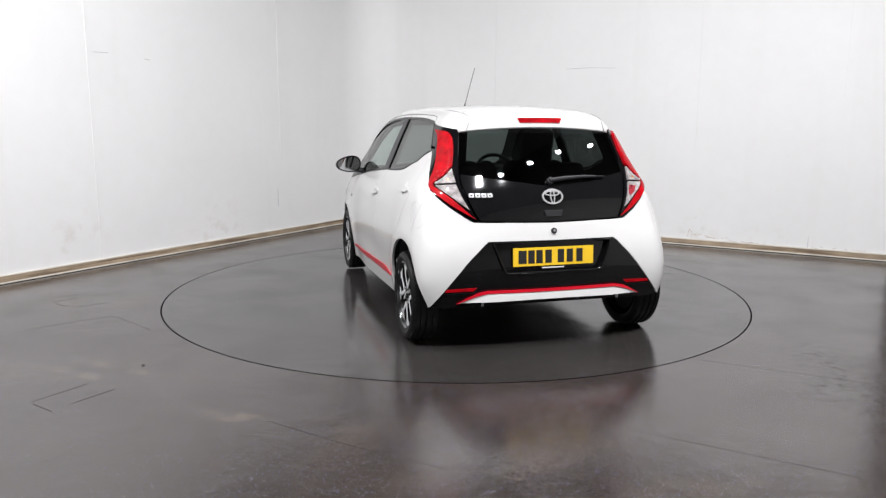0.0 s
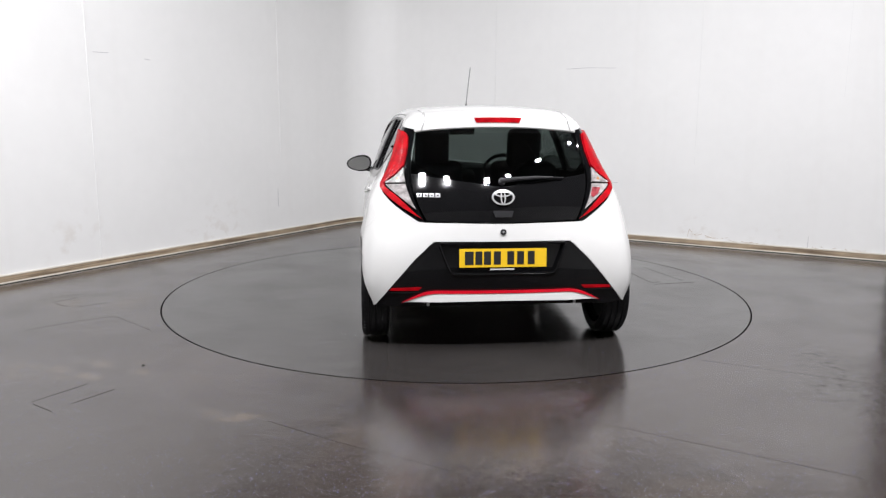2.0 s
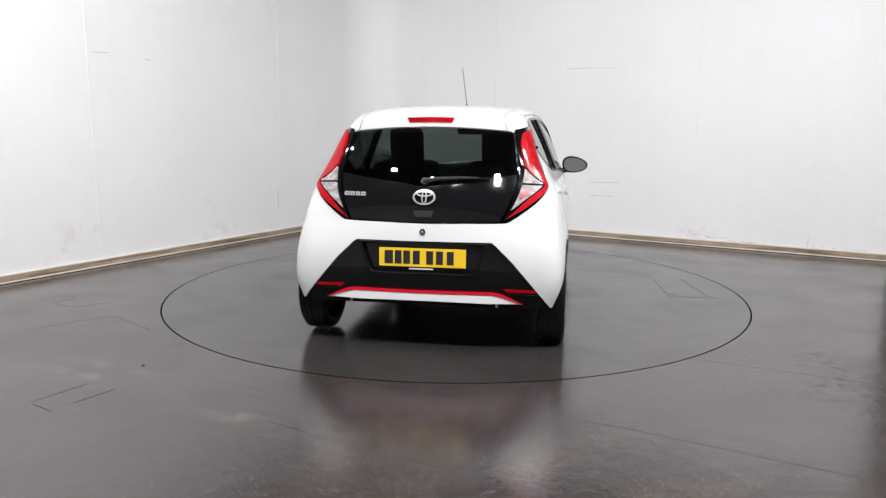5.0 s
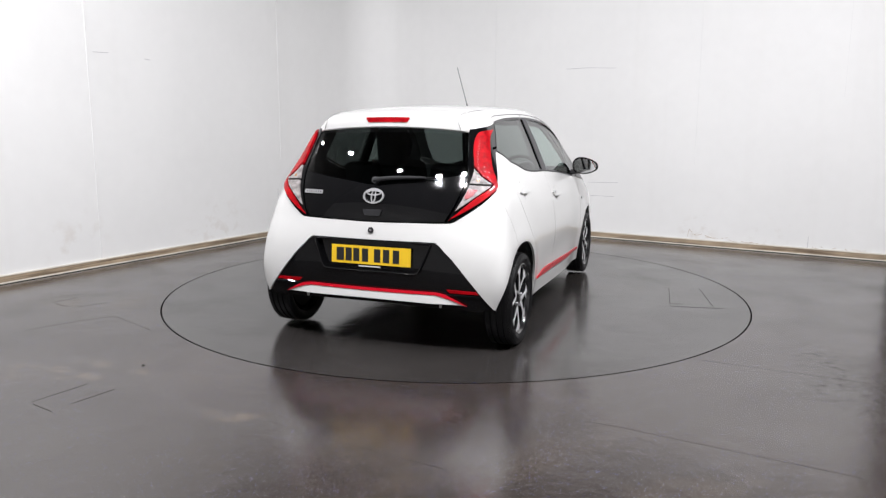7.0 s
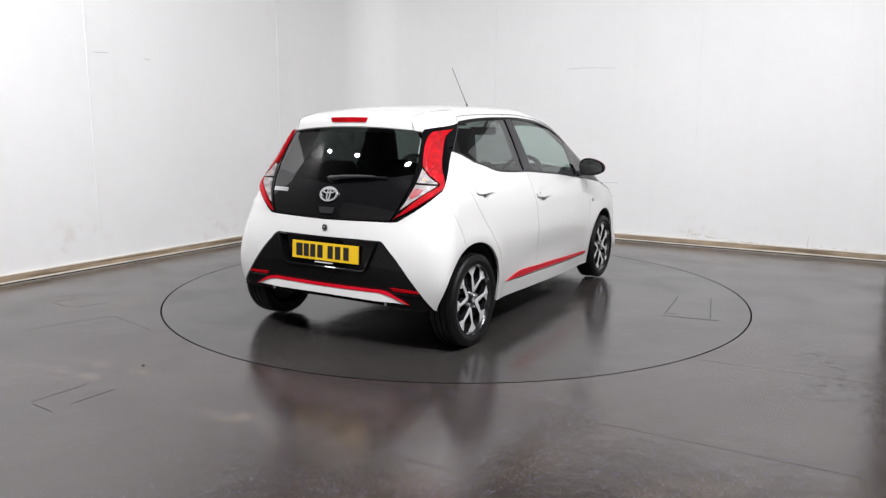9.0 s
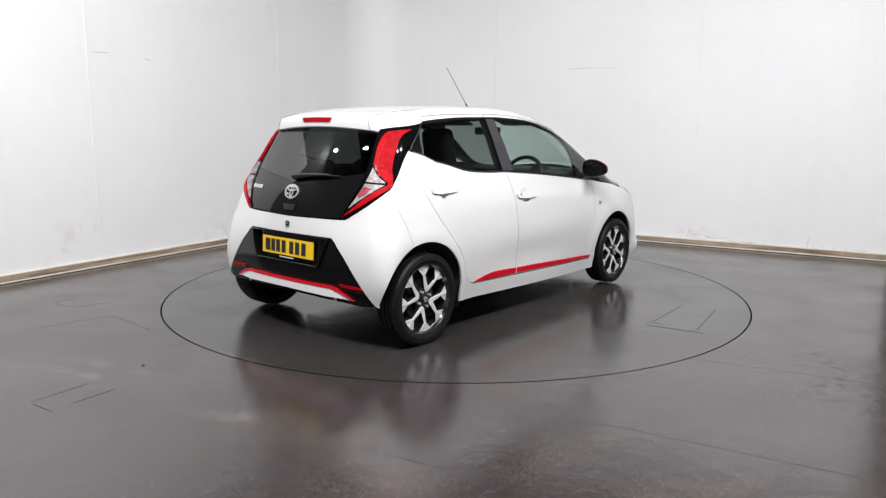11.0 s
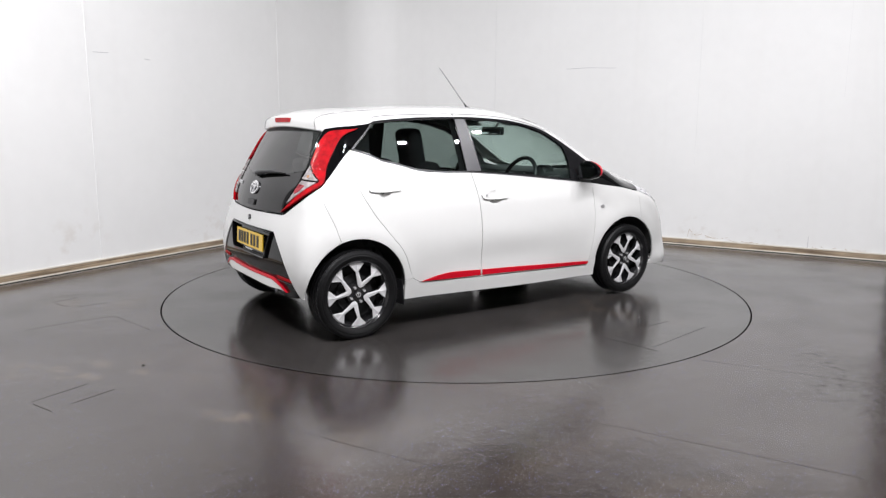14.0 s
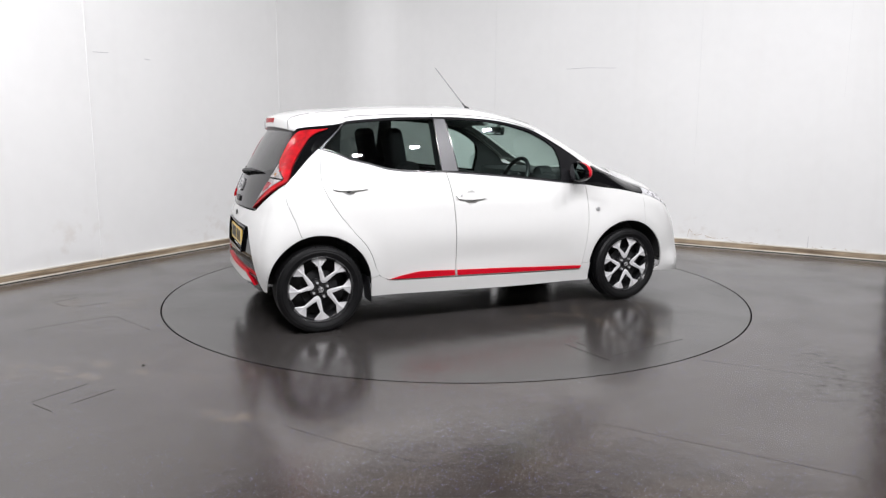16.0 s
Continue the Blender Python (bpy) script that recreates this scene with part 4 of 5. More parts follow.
    clear = loop([(0.574, 1.056), (0.618, 1.012), (0.680, 0.967)], [(0.680, 0.967), (0.552, 0.974)], [(0.552, 0.974), (0.565, 1.015), (0.574, 1.056)])
    low_lens = loop([(0.552, 0.966), (0.676, 0.958)], [(0.676, 0.958), (0.578, 0.893), (0.486, 0.824)], [(0.486, 0.824), (0.522, 0.895), (0.552, 0.966)])
    reflex = loop([(0.548, 0.944), (0.600, 0.938)], [(0.600, 0.938), (0.575, 0.906)], [(0.575, 0.906), (0.540, 0.886)], [(0.540, 0.886), (0.530, 0.900), (0.548, 0.944)])
    red_lens = loop(RED_OUT, RED_IN, [(0.572, 1.068), (0.622, 1.018), (0.688, 0.966)], [(0.688, 0.966), (0.685, 0.955)], [(0.685, 0.955), (0.58, 0.887), (0.455, 0.772)])
    for lamp, f in zip(lamps, (False, True)):
        sheet("red_lens", red_lens, RED_LENS, lamp, flip=f, off=0.016, lip=0.02, gap=0.001, step=0.022, label="red translucent lamp lens")
        sheet("clear_lens", clear, CLEAR_LENS, lamp, flip=f, off=0.013, lip=0.016, gap=0.001, step=0.022, label="clear silver lamp lens")
        sheet("clear_lens", low_lens, CLEAR_LENS, lamp, flip=f, off=0.012, lip=0.016, gap=0.001, step=0.022, label="clear silver lamp lens")
        if not f:
            sheet("reflex_lens", reflex, REFLEX, lamp, flip=f, off=0.015, lip=0.006, gap=0.0, step=0.02, label="pinkish red reflex lens")
        sheet("amber_bulb", [(0.600 + 0.010 * math.cos(k * math.pi / 8), 0.990 + 0.009 * math.sin(k * math.pi / 8)) for k in range(16)], AMBER, lamp, flip=f, off=0.015, lip=0.004, gap=0.0, step=0.01)
        for k in range(13):
            u, z = 0.586 + 0.012 * abs(k / 6 - 1) + 0.004 * (k % 2), 1.205 - 0.0145 * k
            sheet("lens_facet", oval(u, z, 0.0042, 0.0036, 10), BEAD, lamp, flip=f, to=bulge(u, z, 0.0042), off=0.0165, lip=0.001, gap=0.0, step=0.002)
        for u, z in ((0.668, 0.985), (0.655, 1.005), (0.662, 1.03), (0.628, 1.01), (0.64, 1.035), (0.615, 1.035), (0.60, 1.055), (0.635, 1.06)):
            sheet("lens_facet", oval(u, z, 0.005, 0.0045, 10), BEAD, lamp, flip=f, to=bulge(u, z, 0.005), off=0.0165, lip=0.001, gap=0.0, step=0.002)
        bar = loop([(0.560, 0.985), (0.672, 0.975)], [(0.672, 0.975), (0.674, 0.965)], [(0.674, 0.965), (0.556, 0.974)], [(0.556, 0.974), (0.560, 0.985)])
        sheet("lens_bar", bar, CLEAR_LENS, lamp, flip=f, off=0.017, lip=0.01, gap=0.0)

    # roof, windscreen and bonnet from above
    edge = to_plan(RAIL)
    back = [(-0.44, edge[0][1]), (0, edge[0][1] - 0.05), (0.44, edge[0][1])]
    screen = loop([(-0.50, 1.66), (-0.3, 1.60), (0, 1.575), (0.3, 1.60), (0.50, 1.66)], [(0.50, 1.66), (0.58, 2.0), (0.62, 2.27)], [(0.62, 2.27), (0.35, 2.46), (0, 2.52), (-0.35, 2.46), (-0.62, 2.27)], [(-0.62, 2.27), (-0.58, 2.0), (-0.50, 1.66)])
    ends = edge[-1]
    outline = loop([(-ends[0], ends[1]), (-0.4, 2.52), (0, 2.57), (0.4, 2.52), ends]) + edge[::-1][1:] + flow(back[::-1])[1:-1] + [(-x, y) for x, y in edge[:-1]]
    sheet("roof", outline, WHITE, car, holes=[screen], to=lid, gap=0.0, step=0.04)
    sheet("windscreen", screen, SCREEN_GLASS, car, to=lid, gap=-0.003, lip=0.0, off=-0.004, step=0.05, label="clear windscreen")
    hood_edge = to_plan([(3.06, 1.02), (3.2, 0.965), (3.4, 0.905), (3.6, 0.85), (3.9, 0.80), (4.3, 0.785), (4.8, 0.78)])
    hood = loop([(-ends[0], ends[1]), (-0.4, 2.52), (0, 2.57), (0.4, 2.52), ends]) + hood_edge[1:] + [(-x, y) for x, y in hood_edge[:-1][::-1]]
    sheet("bonnet", hood, WHITE, car, to=lid, gap=0.002, step=0.045)
    return front_doors, back_doors, back_glass, front_glass, side_frame, screen, lamps


HATCH_BLACK = material("black_tailgate", (0.0055, 0.0055, 0.006), 0.05, spec=0.4, vary=0.1)
front_doors, back_doors, back_glass, front_glass, side_frame, screen, lamps = build_skin()


# ---- the car's fittings ----
def dish(uc, zc, a, b, depth):
    def to(u, z):
        p, n = skin(u, z)
        r = np.clip(1 - ((u - uc) / a) ** 2 - ((z - zc) / b) ** 2, 0, 1)
        return p - n * (depth * np.sqrt(r))[:, None], n
    return to


def door_fittings():
    for doors, u, z, cup, lock in ((back_doors, 1.172, 0.910, CUP_BACK, False), (front_doors, 2.045, 0.828, CUP_FRONT, True)):
        long = 0.108 if lock else 0.155
        for d, f in zip(doors, (False, True)):
            grip = loop([(u - long, z + 0.012), (u - 0.06, z + 0.020), (u + 0.05, z + 0.017), (u + long, z + 0.004)], [(u + long, z + 0.004), (u + long - 0.01, z - 0.014), (u, z - 0.019), (u - long + 0.02, z - 0.012), (u - long, z + 0.012)])
            sheet("handle", grip, WHITE, d, flip=f, off=0.013, lip=0.016, gap=0.0, step=0.012, label="body-coloured pull handle")
            sheet("handle_cup", oval(*cup), WHITE, d, flip=f, to=dish(*cup, 0.036), off=0.0, lip=0.0, gap=-0.002, step=0.012)
            if lock:
                sheet("lock", oval(u - 0.072, z + 0.01, 0.007, 0.007, 12), SILVER, d, flip=f, off=0.020, lip=0.004, gap=0.0, step=0.01, label="small metal key lock")
    back = loop([(1.468, 0.309), (1.581, 0.333), (1.701, 0.346), (1.926, 0.338)], [(1.926, 0.338), (1.929, 0.302)], [(1.929, 0.302), (1.70, 0.303), (1.468, 0.309)])
    front = loop([(1.944, 0.337), (2.336, 0.325), (2.938, 0.297)], [(2.938, 0.297), (2.928, 0.277)], [(2.928, 0.277), (2.336, 0.292), (1.946, 0.301)], [(1.946, 0.301), (1.944, 0.337)])
    for doors, o in ((back_doors, back), (front_doors, front)):
        for d, f in zip(doors, (False, True)):
            sheet("red_strip", o, RED, d, flip=f, off=0.007, lip=0.008, gap=0.0, step=0.025, label="red moulding along the door foot")
    both("side_repeater", oval(3.066, 0.708, 0.017, 0.013), SILVER, off=0.006, lip=0.008, gap=0.0, step=0.01)
    # fuel flap on the near-side quarter
    flap = oval(0.79, 0.79, 0.085, 0.075, 32)
    sheet("fuel_flap", flap, WHITE, car, holes=[oval(0.79, 0.79, 0.083, 0.073, 32)], flip=True, off=0.0012, lip=0.004, gap=0.0, step=0.02)
    # quarter-window catch
    both("window_catch", oval(0.79, 1.172, 0.009, 0.007, 12), GLOSS_BLACK, off=0.016, lip=0.016, gap=0.0, step=0.01)
    # chrome line of the quarter light
    both("window_seal", loop([(u + 0.002, z) for u, z in SEAL], [(1.154, 1.319), (1.166, 1.318)], [(1.166, 1.318), (1.019, 1.273), (0.921, 1.230), (0.856, 1.192), (0.822, 1.156)], [(0.822, 1.156), (0.813, 1.158)]), PILLAR, off=0.003, lip=0.006, gap=0.0, step=0.03)
    # shut lines of the doors in the roof rail
    top = [(1.156, 1.326), (1.205, 1.347), (1.289, 1.361), (1.408, 1.371), (1.856, 1.384), (2.2, 1.369), (2.45, 1.330), (2.62, 1.277)]
    both("door_gap", [*flow(top), *[(u, z - 0.0036) for u, z in flow(top)[::-1]]], SHUT_LINE, off=0.0012, lip=0.003, gap=0.0, step=0.03)
    both("door_gap", loop([(1.851, 1.366), (1.850, 1.382)], [(1.850, 1.382), (1.855, 1.382)], [(1.855, 1.382), (1.856, 1.366)], [(1.856, 1.366), (1.851, 1.366)]), DARK, off=0.0012, lip=0.003, gap=0.0, step=0.03)
    both("belt_seal", loop([(0.85, 1.150), (1.062, 1.119), (1.32, 1.070), (1.503, 1.022), (1.694, 1.005), (1.889, 0.999), (2.347, 0.960), (2.757, 0.914), (2.975, 0.890)], [(2.975, 0.890), (2.974, 0.886)],
                           [(2.974, 0.886), (2.757, 0.909), (2.347, 0.955), (1.889, 0.994), (1.694, 1.0), (1.503, 1.017), (1.32, 1.065), (1.062, 1.114), (0.85, 1.146)], [(0.85, 1.146), (0.85, 1.150)]), SATIN_BLACK, off=0.004, lip=0.006, gap=0.0, step=0.03)


def tail_fittings():
    # spoiler: a profile (y, z) drawn across the roof's end
    prof = [(0.16, 1.4185), (0.02, 1.404), (-0.08, 1.384), (-0.12, 1.371), (-0.137, 1.361), (-0.143, 1.350), (-0.146, 1.325), (-0.147, 1.297), (-0.14, 1.290), (-0.08, 1.291), (0.16, 1.40)]
    bm, rows = bmesh.new(), []
    k = 28
    wrap = [(0.020, 0.004), (0.038, 0.018), (0.050, 0.042), (0.056, 0.085), (0.056, 0.15)]
    across = [(-1, dx, dy) for dx, dy in wrap[::-1]] + [(-1 + 2 * i / k, 0.0, 0.0) for i in range(k + 1)] + [(1, dx, dy) for dx, dy in wrap]
    for t, dx, dy in across:
        row = []
        for y, z in prof:
            x = t * (0.425 + 0.34 * max(0.0, 1.365 - z) + dx)
            row.append(bm.verts.new((x, min(y + dy, 0.16) + 0.22 * x * x, z - 0.115 * x * x - 0.35 * dx * (z > 1.33))))
        rows.append(row)
    for r0, r1 in zip(rows, rows[1:]):
        for j in range(len(prof)):
            m = (j + 1) % len(prof)
            bm.faces.new((r0[j], r0[m], r1[m], r1[j]))
    bm.faces.new(rows[0]), bm.faces.new(rows[-1][::-1])
    spoiler = part("spoiler", bm, WHITE, car, angle=0.7)
    bm = bmesh.new()
    top, low = [], []
    for i in range(13):
        t = -1 + 2 * i / 12
        xt, xl = 0.143 * t, 0.127 * t
        top.append([bm.verts.new((xt, y + 0.20 * xt * xt, z - 0.1 * xt * xt)) for y, z in ((-0.1475, 1.352), (-0.130, 1.352))])
        low.append([bm.verts.new((xl, y + 0.20 * xl * xl, z - 0.1 * xl * xl)) for y, z in ((-0.1495, 1.322), (-0.110, 1.322))])
    for i in range(12):
        bm.faces.new((top[i][0], top[i + 1][0], low[i + 1][0], low[i][0]))
        bm.faces.new((top[i][1], top[i + 1][1], top[i + 1][0], top[i][0]))
        bm.faces.new((low[i][0], low[i + 1][0], low[i + 1][1], low[i][1]))
    bm.faces.new((top[0][0], low[0][0], low[0][1], top[0][1])), bm.faces.new((top[-1][0], top[-1][1], low[-1][1], low[-1][0]))
    part("brake_lamp", bm, RED_LENS, spoiler, "red high-level brake lamp")
    for s in (-1, 1):
        seam = []
        for y, z in ((0.0, 1.401), (-0.08, 1.3855), (-0.12, 1.3725), (-0.139, 1.361), (-0.146, 1.349), (-0.149, 1.325), (-0.150, 1.296)):
            x = 0.426 + 0.34 * max(0.0, 1.365 - z)
            seam.append((s * x, y + 0.22 * x * x, z - 0.115 * x * x))
        part("spoiler_gap", rod(seam, 0.0016, sides=6), SHUT_LINE, spoiler)
        p, n = lid(np.array([0.424, 0.432, 0.440, 0.447, 0.452]), np.array([-0.015, 0.03, 0.10, 0.20, 0.30]))
        line = [(s * x, y, z) for x, y, z in p + n * 0.0005]
        part("roof_gap", rod(line[:2], 0.0032), DARK, car)
        part("roof_gap", rod(line[1:], [0.002, 0.0018, 0.0014, 0.0008], sides=6), SHUT_LINE, car)

    # wiper
    def on_tail(x, z, out):
        p, n = skin(np.array([x]), np.array([z]))
        return Vector(p[0] + n[0] * out)
    wiper = part("wiper", rod([on_tail(0.0, 0.982, 0.0), on_tail(0.0, 0.980, 0.024)], 0.020, sides=16), SATIN_BLACK, car)
    part("wiper_arm", rod([on_tail(-0.010, 0.978, 0.026), on_tail(0.08, 0.989, 0.027), on_tail(0.2, 0.996, 0.026), on_tail(0.30, 0.998, 0.022)], [0.013, 0.0125, 0.010, 0.006], sides=10), SATIN_BLACK, wiper)
    part("wiper_blade", rod([on_tail(0.06, 0.990, 0.014), on_tail(0.2, 0.998, 0.014), on_tail(0.37, 0.998, 0.014)], [0.006, 0.008, 0.005], sides=6), RUBBER, wiper)

    # badge, four letters' worth of bars, tailgate grip, camera
    badge = sheet("badge", oval(0.002, 0.896, 0.066, 0.043, 40), CHROME, car, holes=[oval(0.002, 0.896, 0.055, 0.034, 40)], off=0.009, lip=0.009, gap=0.0, step=0.01, label="plain oval chrome badge")
    sheet("badge_bar", oval(0.002, 0.896, 0.016, 0.038, 28), CHROME, badge, holes=[oval(0.002, 0.896, 0.008, 0.030, 28)], off=0.008, lip=0.006, gap=0.0, step=0.008)
    sheet("badge_arc", oval(0.002, 0.914, 0.046, 0.016, 28), CHROME, badge, holes=[oval(0.002, 0.914, 0.038, 0.008, 28)], off=0.0085, lip=0.006, gap=0.0, step=0.008)
    for i in range(4):
        u0 = -0.486 + 0.0345 * i
        mark = [(u0, 0.896), (u0 + 0.028, 0.896), (u0 + 0.028, 0.918), (u0, 0.918)]
        sheet("lettering_bar", mark, CHROME, car, holes=[[(u0 + 0.009, 0.903), (u0 + 0.019, 0.903), (u0 + 0.019, 0.911), (u0 + 0.009, 0.911)]], off=0.004, lip=0.005, gap=0.0, step=0.01)
    sheet("tailgate_grip", loop([(-0.058, 0.822), (0.062, 0.822)], [(0.062, 0.822), (0.048, 0.786)], [(0.048, 0.786), (-0.044, 0.786)], [(-0.044, 0.786), (-0.058, 0.822)]), SATIN_BLACK, car, off=0.008, lip=0.01, gap=0.0, step=0.015)
    lens = sheet("reversing_camera", oval(0.0, 0.703, 0.017, 0.017), SATIN_BLACK, car, off=0.008, lip=0.01, gap=0.0, step=0.008)
    sheet("camera_lens", oval(0.0, 0.703, 0.006, 0.006, 12), SILVER, lens, off=0.012, lip=0.004, gap=0.0, step=0.006)

    # number plate with bars for its characters
    lean = pose(0, -0.402, 0.556, 90, 0, 0) @ pose(0, 0, 0, -3, 0, 0)
    outline = [(-0.253, -0.0535), (0.253, -0.0535), (0.253, 0.0535), (-0.253, 0.0535)]
    plate = part("number_plate", prism(outline, 0.006, lean), YELLOW, car, "yellow rear number plate with black bars", smooth=False)
    part("plate_backing", box((0.50, 0.02, 0.10), (0, -0.387, 0.556), bevel=0.004), GLOSS_BLACK, insert_of(), smooth=True)
    for i, x in enumerate((-0.196, -0.141, -0.091, -0.034, 0.044, 0.101, 0.163)):
        w = 0.05 if i == 0 else 0.040
        part("plate_bar", prism([(x - w / 2, -0.0385), (x + w / 2, -0.0385), (x + w / 2, 0.0385), (x - w / 2, 0.0385)], 0.001, lean @ pose(0, 0, 0.0012)), INK, plate, smooth=False)
    part("dealer_bar", prism([(-0.075, -0.069), (0.065, -0.069), (0.065, -0.0615), (-0.075, -0.0615)], 0.001, lean @ pose(0, 0, 0.0012)), WHITE, plate, "thin white printed bar", smooth=False)
    # lamp studs, tow pins
    for s in (-1, 1):
        part("tow_pin", rod([(s * 0.43, -0.385, 0.31), (s * 0.43, -0.385, 0.279)], 0.008), SILVER, car)


def insert_of():
    return next(o for o in car.children if o.name.startswith("bumper_insert"))


door_fittings()
tail_fittings()


def aerial():
    a = part("aerial", rod([(0.0, 1.372, 1.425), (0.0, 1.367, 1.44), (0.0, 1.360, 1.449)], [0.026, 0.02, 0.008], sides=14), SATIN_BLACK, car)
    part("mast", rod([(0, 1.363, 1.444), (0, 1.335, 1.475)], 0.006), SATIN_BLACK, a)
    part("whip", rod([(0, 1.335, 1.475), (0, 1.108, 1.733)], [0.0045, 0.0035]), ALLOY_GREY, a)


def door_mirror(s):
    """Black-backed door mirror with a red cap; s = 1 on the right-hand side."""
    def shape(x, y, z):
        """A blunt pod, tall outside its middle and pinched at the arm."""
        z = math.copysign(abs(z) ** 0.82, z)
        return Vector((s * (0.855 + 0.106 * x), 1.868 + 0.066 * y, 0.980 + 0.068 * z * (1 - 0.22 * x) + 0.010 * (1 - x) * 0.5))

    bm = bmesh.new()
    bmesh.ops.create_uvsphere(bm, u_segments=32, v_segments=20, radius=1.0)
    for v in bm.verts:
        x, y, z = v.co
        v.co = shape(x, max(y, -0.35), z)
    for f in bm.faces:
        c = f.calc_center_median()
        f.material_index = 1 if c.y > 1.868 and c.z > 0.95 else 0
    m = part("door_mirror", bm, [GLOSS_BLACK, RED], car, angle=0.9)
    tagged(m, "black door mirror with red cap")
    # the glass leans back a little in its rim
    bm = bmesh.new()
    rim = []
    for k in range(32):
        a = 2 * math.pi * k / 32
        v = shape(0.87 * math.cos(a), -0.35, 0.80 * math.sin(a))
        rim.append(bm.verts.new((v.x, 1.8395 + (v.z - 0.98) * 0.05, v.z)))
    bm.faces.new(rim)
    part("mirror_glass", bm, MIRROR, m)
    part("mirror_arm", rod([(s * 0.70, 1.885, 0.925), (s * 0.80, 1.880, 0.940)], [0.026, 0.02], sides=10), SATIN_BLACK, m)
    sail = box((0.01, 0.13, 0.13), (s * 0.722, 1.87, 0.965), pose(0, 0, 0, 0, -18 * s, 0), bevel=0.004)
    part("mirror_base", sail, SATIN_BLACK, m)


aerial()
door_mirror(1), door_mirror(-1)


# ---- wheels ----
def wheel(name_label=""):
    """A tyre on a black alloy rim with four machined forks; its axle is x, its face towards +x."""
    w = part("wheel", lathe([(0.208, -0.07), (0.222, -0.064), (0.204, -0.05), (0.190, 0.0), (0.198, 0.05), (0.215, 0.066), (0.2235, 0.072), (0.216, 0.0755), (0.205, 0.062), (0.188, 0.02), (0.182, -0.05)], 48), RIM_BLACK, car)
    tread = [(0.22, -0.071), (0.235, -0.080), (0.25, -0.0835), (0.272, -0.078), (0.284, -0.064)]
    for x in (-0.036, 0.0, 0.036):
        tread += [(0.2885, x - 0.006), (0.281, x - 0.005), (0.281, x + 0.005), (0.2885, x + 0.006)]
    tread += [(0.284, 0.064), (0.272, 0.078), (0.262, 0.0815), (0.258, 0.0805), (0.25, 0.0835), (0.238, 0.081), (0.234, 0.079), (0.22, 0.073)]
    part("tyre", lathe(tread, 72), RUBBER, w, angle=0.5)
    blocks = bmesh.new()
    for k in range(60):
        a = 2 * math.pi * k / 60
        for s in (-1, 1):
            box((0.022, 0.022, 0.006), (0.056 * s, 0.2842 * math.cos(a), 0.2842 * math.sin(a)), pose(0, 0, 0, math.degrees(a) - 90, 0, 0) @ pose(0, 0, 0, 0, 0, 18 * s), bm=blocks)
    tagged(part("tread", blocks, RUBBER, w, smooth=False), kind="stuff")
    face = pose(0.062, 0, 0) @ Matrix(((0, 0, 1, 0), (1, 0, 0, 0), (0, 1, 0, 0), (0, 0, 0, 1)))
    def at(r, ang, off=0.0, lift=0.0):
        """A place on the wheel's face: along the spoke at the angle, off to its side."""
        return face @ Vector((r * math.cos(ang) - math.sin(ang) * off, r * math.sin(ang) + math.cos(ang) * off, lift))

    def slab_of(bm, outline, thick=0.028):
        """A machined facet with black flanks going back from its edges."""
        area = sum(p.y * q.z - q.y * p.z for p, q in zip(outline, outline[1:] + outline[:1]))
        outline = outline if area > 0 else outline[::-1]
        top, low = [bm.verts.new(p) for p in outline], [bm.verts.new(p - Vector((thick, 0, 0))) for p in outline]
        bm.faces.new(top)
        for k in range(len(top)):
            bm.faces.new((top[k], low[k], low[(k + 1) % len(top)], top[(k + 1) % len(top)]))

    for q in range(4):
        mid = math.radians(65 + 90 * q)
        bm = bmesh.new()
        crotch = at(0.083, mid, 0, -0.004)
        for s in (-1, 1):
            th = mid + s * math.radians(22.5)
            neck = 0.150
            # the spread foot at the rim, creased along its middle
            for d in (-1, 1):
                foot = [at(neck, th, 0, 0.001), at(0.2155, th, 0, -0.001)] + [at(0.2155, th + d * math.radians(g), 0, -0.007) for g in (5.5, 11, 16.5)] + [at(neck, th, d * 0.0105, -0.003)]
                slab_of(bm, foot)
            # the arm, running in to its pair
            outer, inner = at(neck, th, s * 0.0105, -0.003), at(neck, th, -s * 0.0105, -0.003)
            root = at(0.058, mid, s * 0.021, -0.006)
            keel = at(0.066, mid, s * 0.0085, -0.003)
            slab_of(bm, [outer, at(neck, th, 0, 0.001), keel, root])
            slab_of(bm, [at(neck, th, 0, 0.001), inner, crotch, keel])
        slab_of(bm, [crotch, at(0.066, mid, 0.0085, -0.003), at(0.058, mid, 0.021, -0.006), at(0.046, mid, 0.006, -0.008), at(0.046, mid, -0.006, -0.008), at(0.058, mid, -0.021, -0.006), at(0.066, mid, -0.0085, -0.003)])
        bm.normal_update()
        for f in bm.faces:
            f.material_index = 0 if f.normal.x > 0.8 else 1
        part("spoke", bm, [MACHINED, RIM_BLACK], w, "machined silver fork with black flanks", smooth=False)
        nut = mid + math.pi / 4
        part("wheel_nut", rod([(0.045, 0.05 * math.cos(nut), 0.05 * math.sin(nut)), (0.066, 0.05 * math.cos(nut), 0.05 * math.sin(nut))], 0.009, sides=6), CHROME, w, smooth=False)
    part("hub", lathe([(0.0001, 0.05), (0.07, 0.048), (0.075, 0.03), (0.08, -0.02)], 32), RIM_BLACK, w)
    cap = part("hub_cap", lathe([(0.0001, 0.069), (0.018, 0.068), (0.024, 0.064), (0.025, 0.05)], 28), RIM_BLACK, w, "round dark hub cap")
    part("cap_ring", lathe([(0.012, 0.0685), (0.0125, 0.0705), (0.0165, 0.0700), (0.017, 0.0675)], 28), CHROME, cap, "plain silver ring mark")
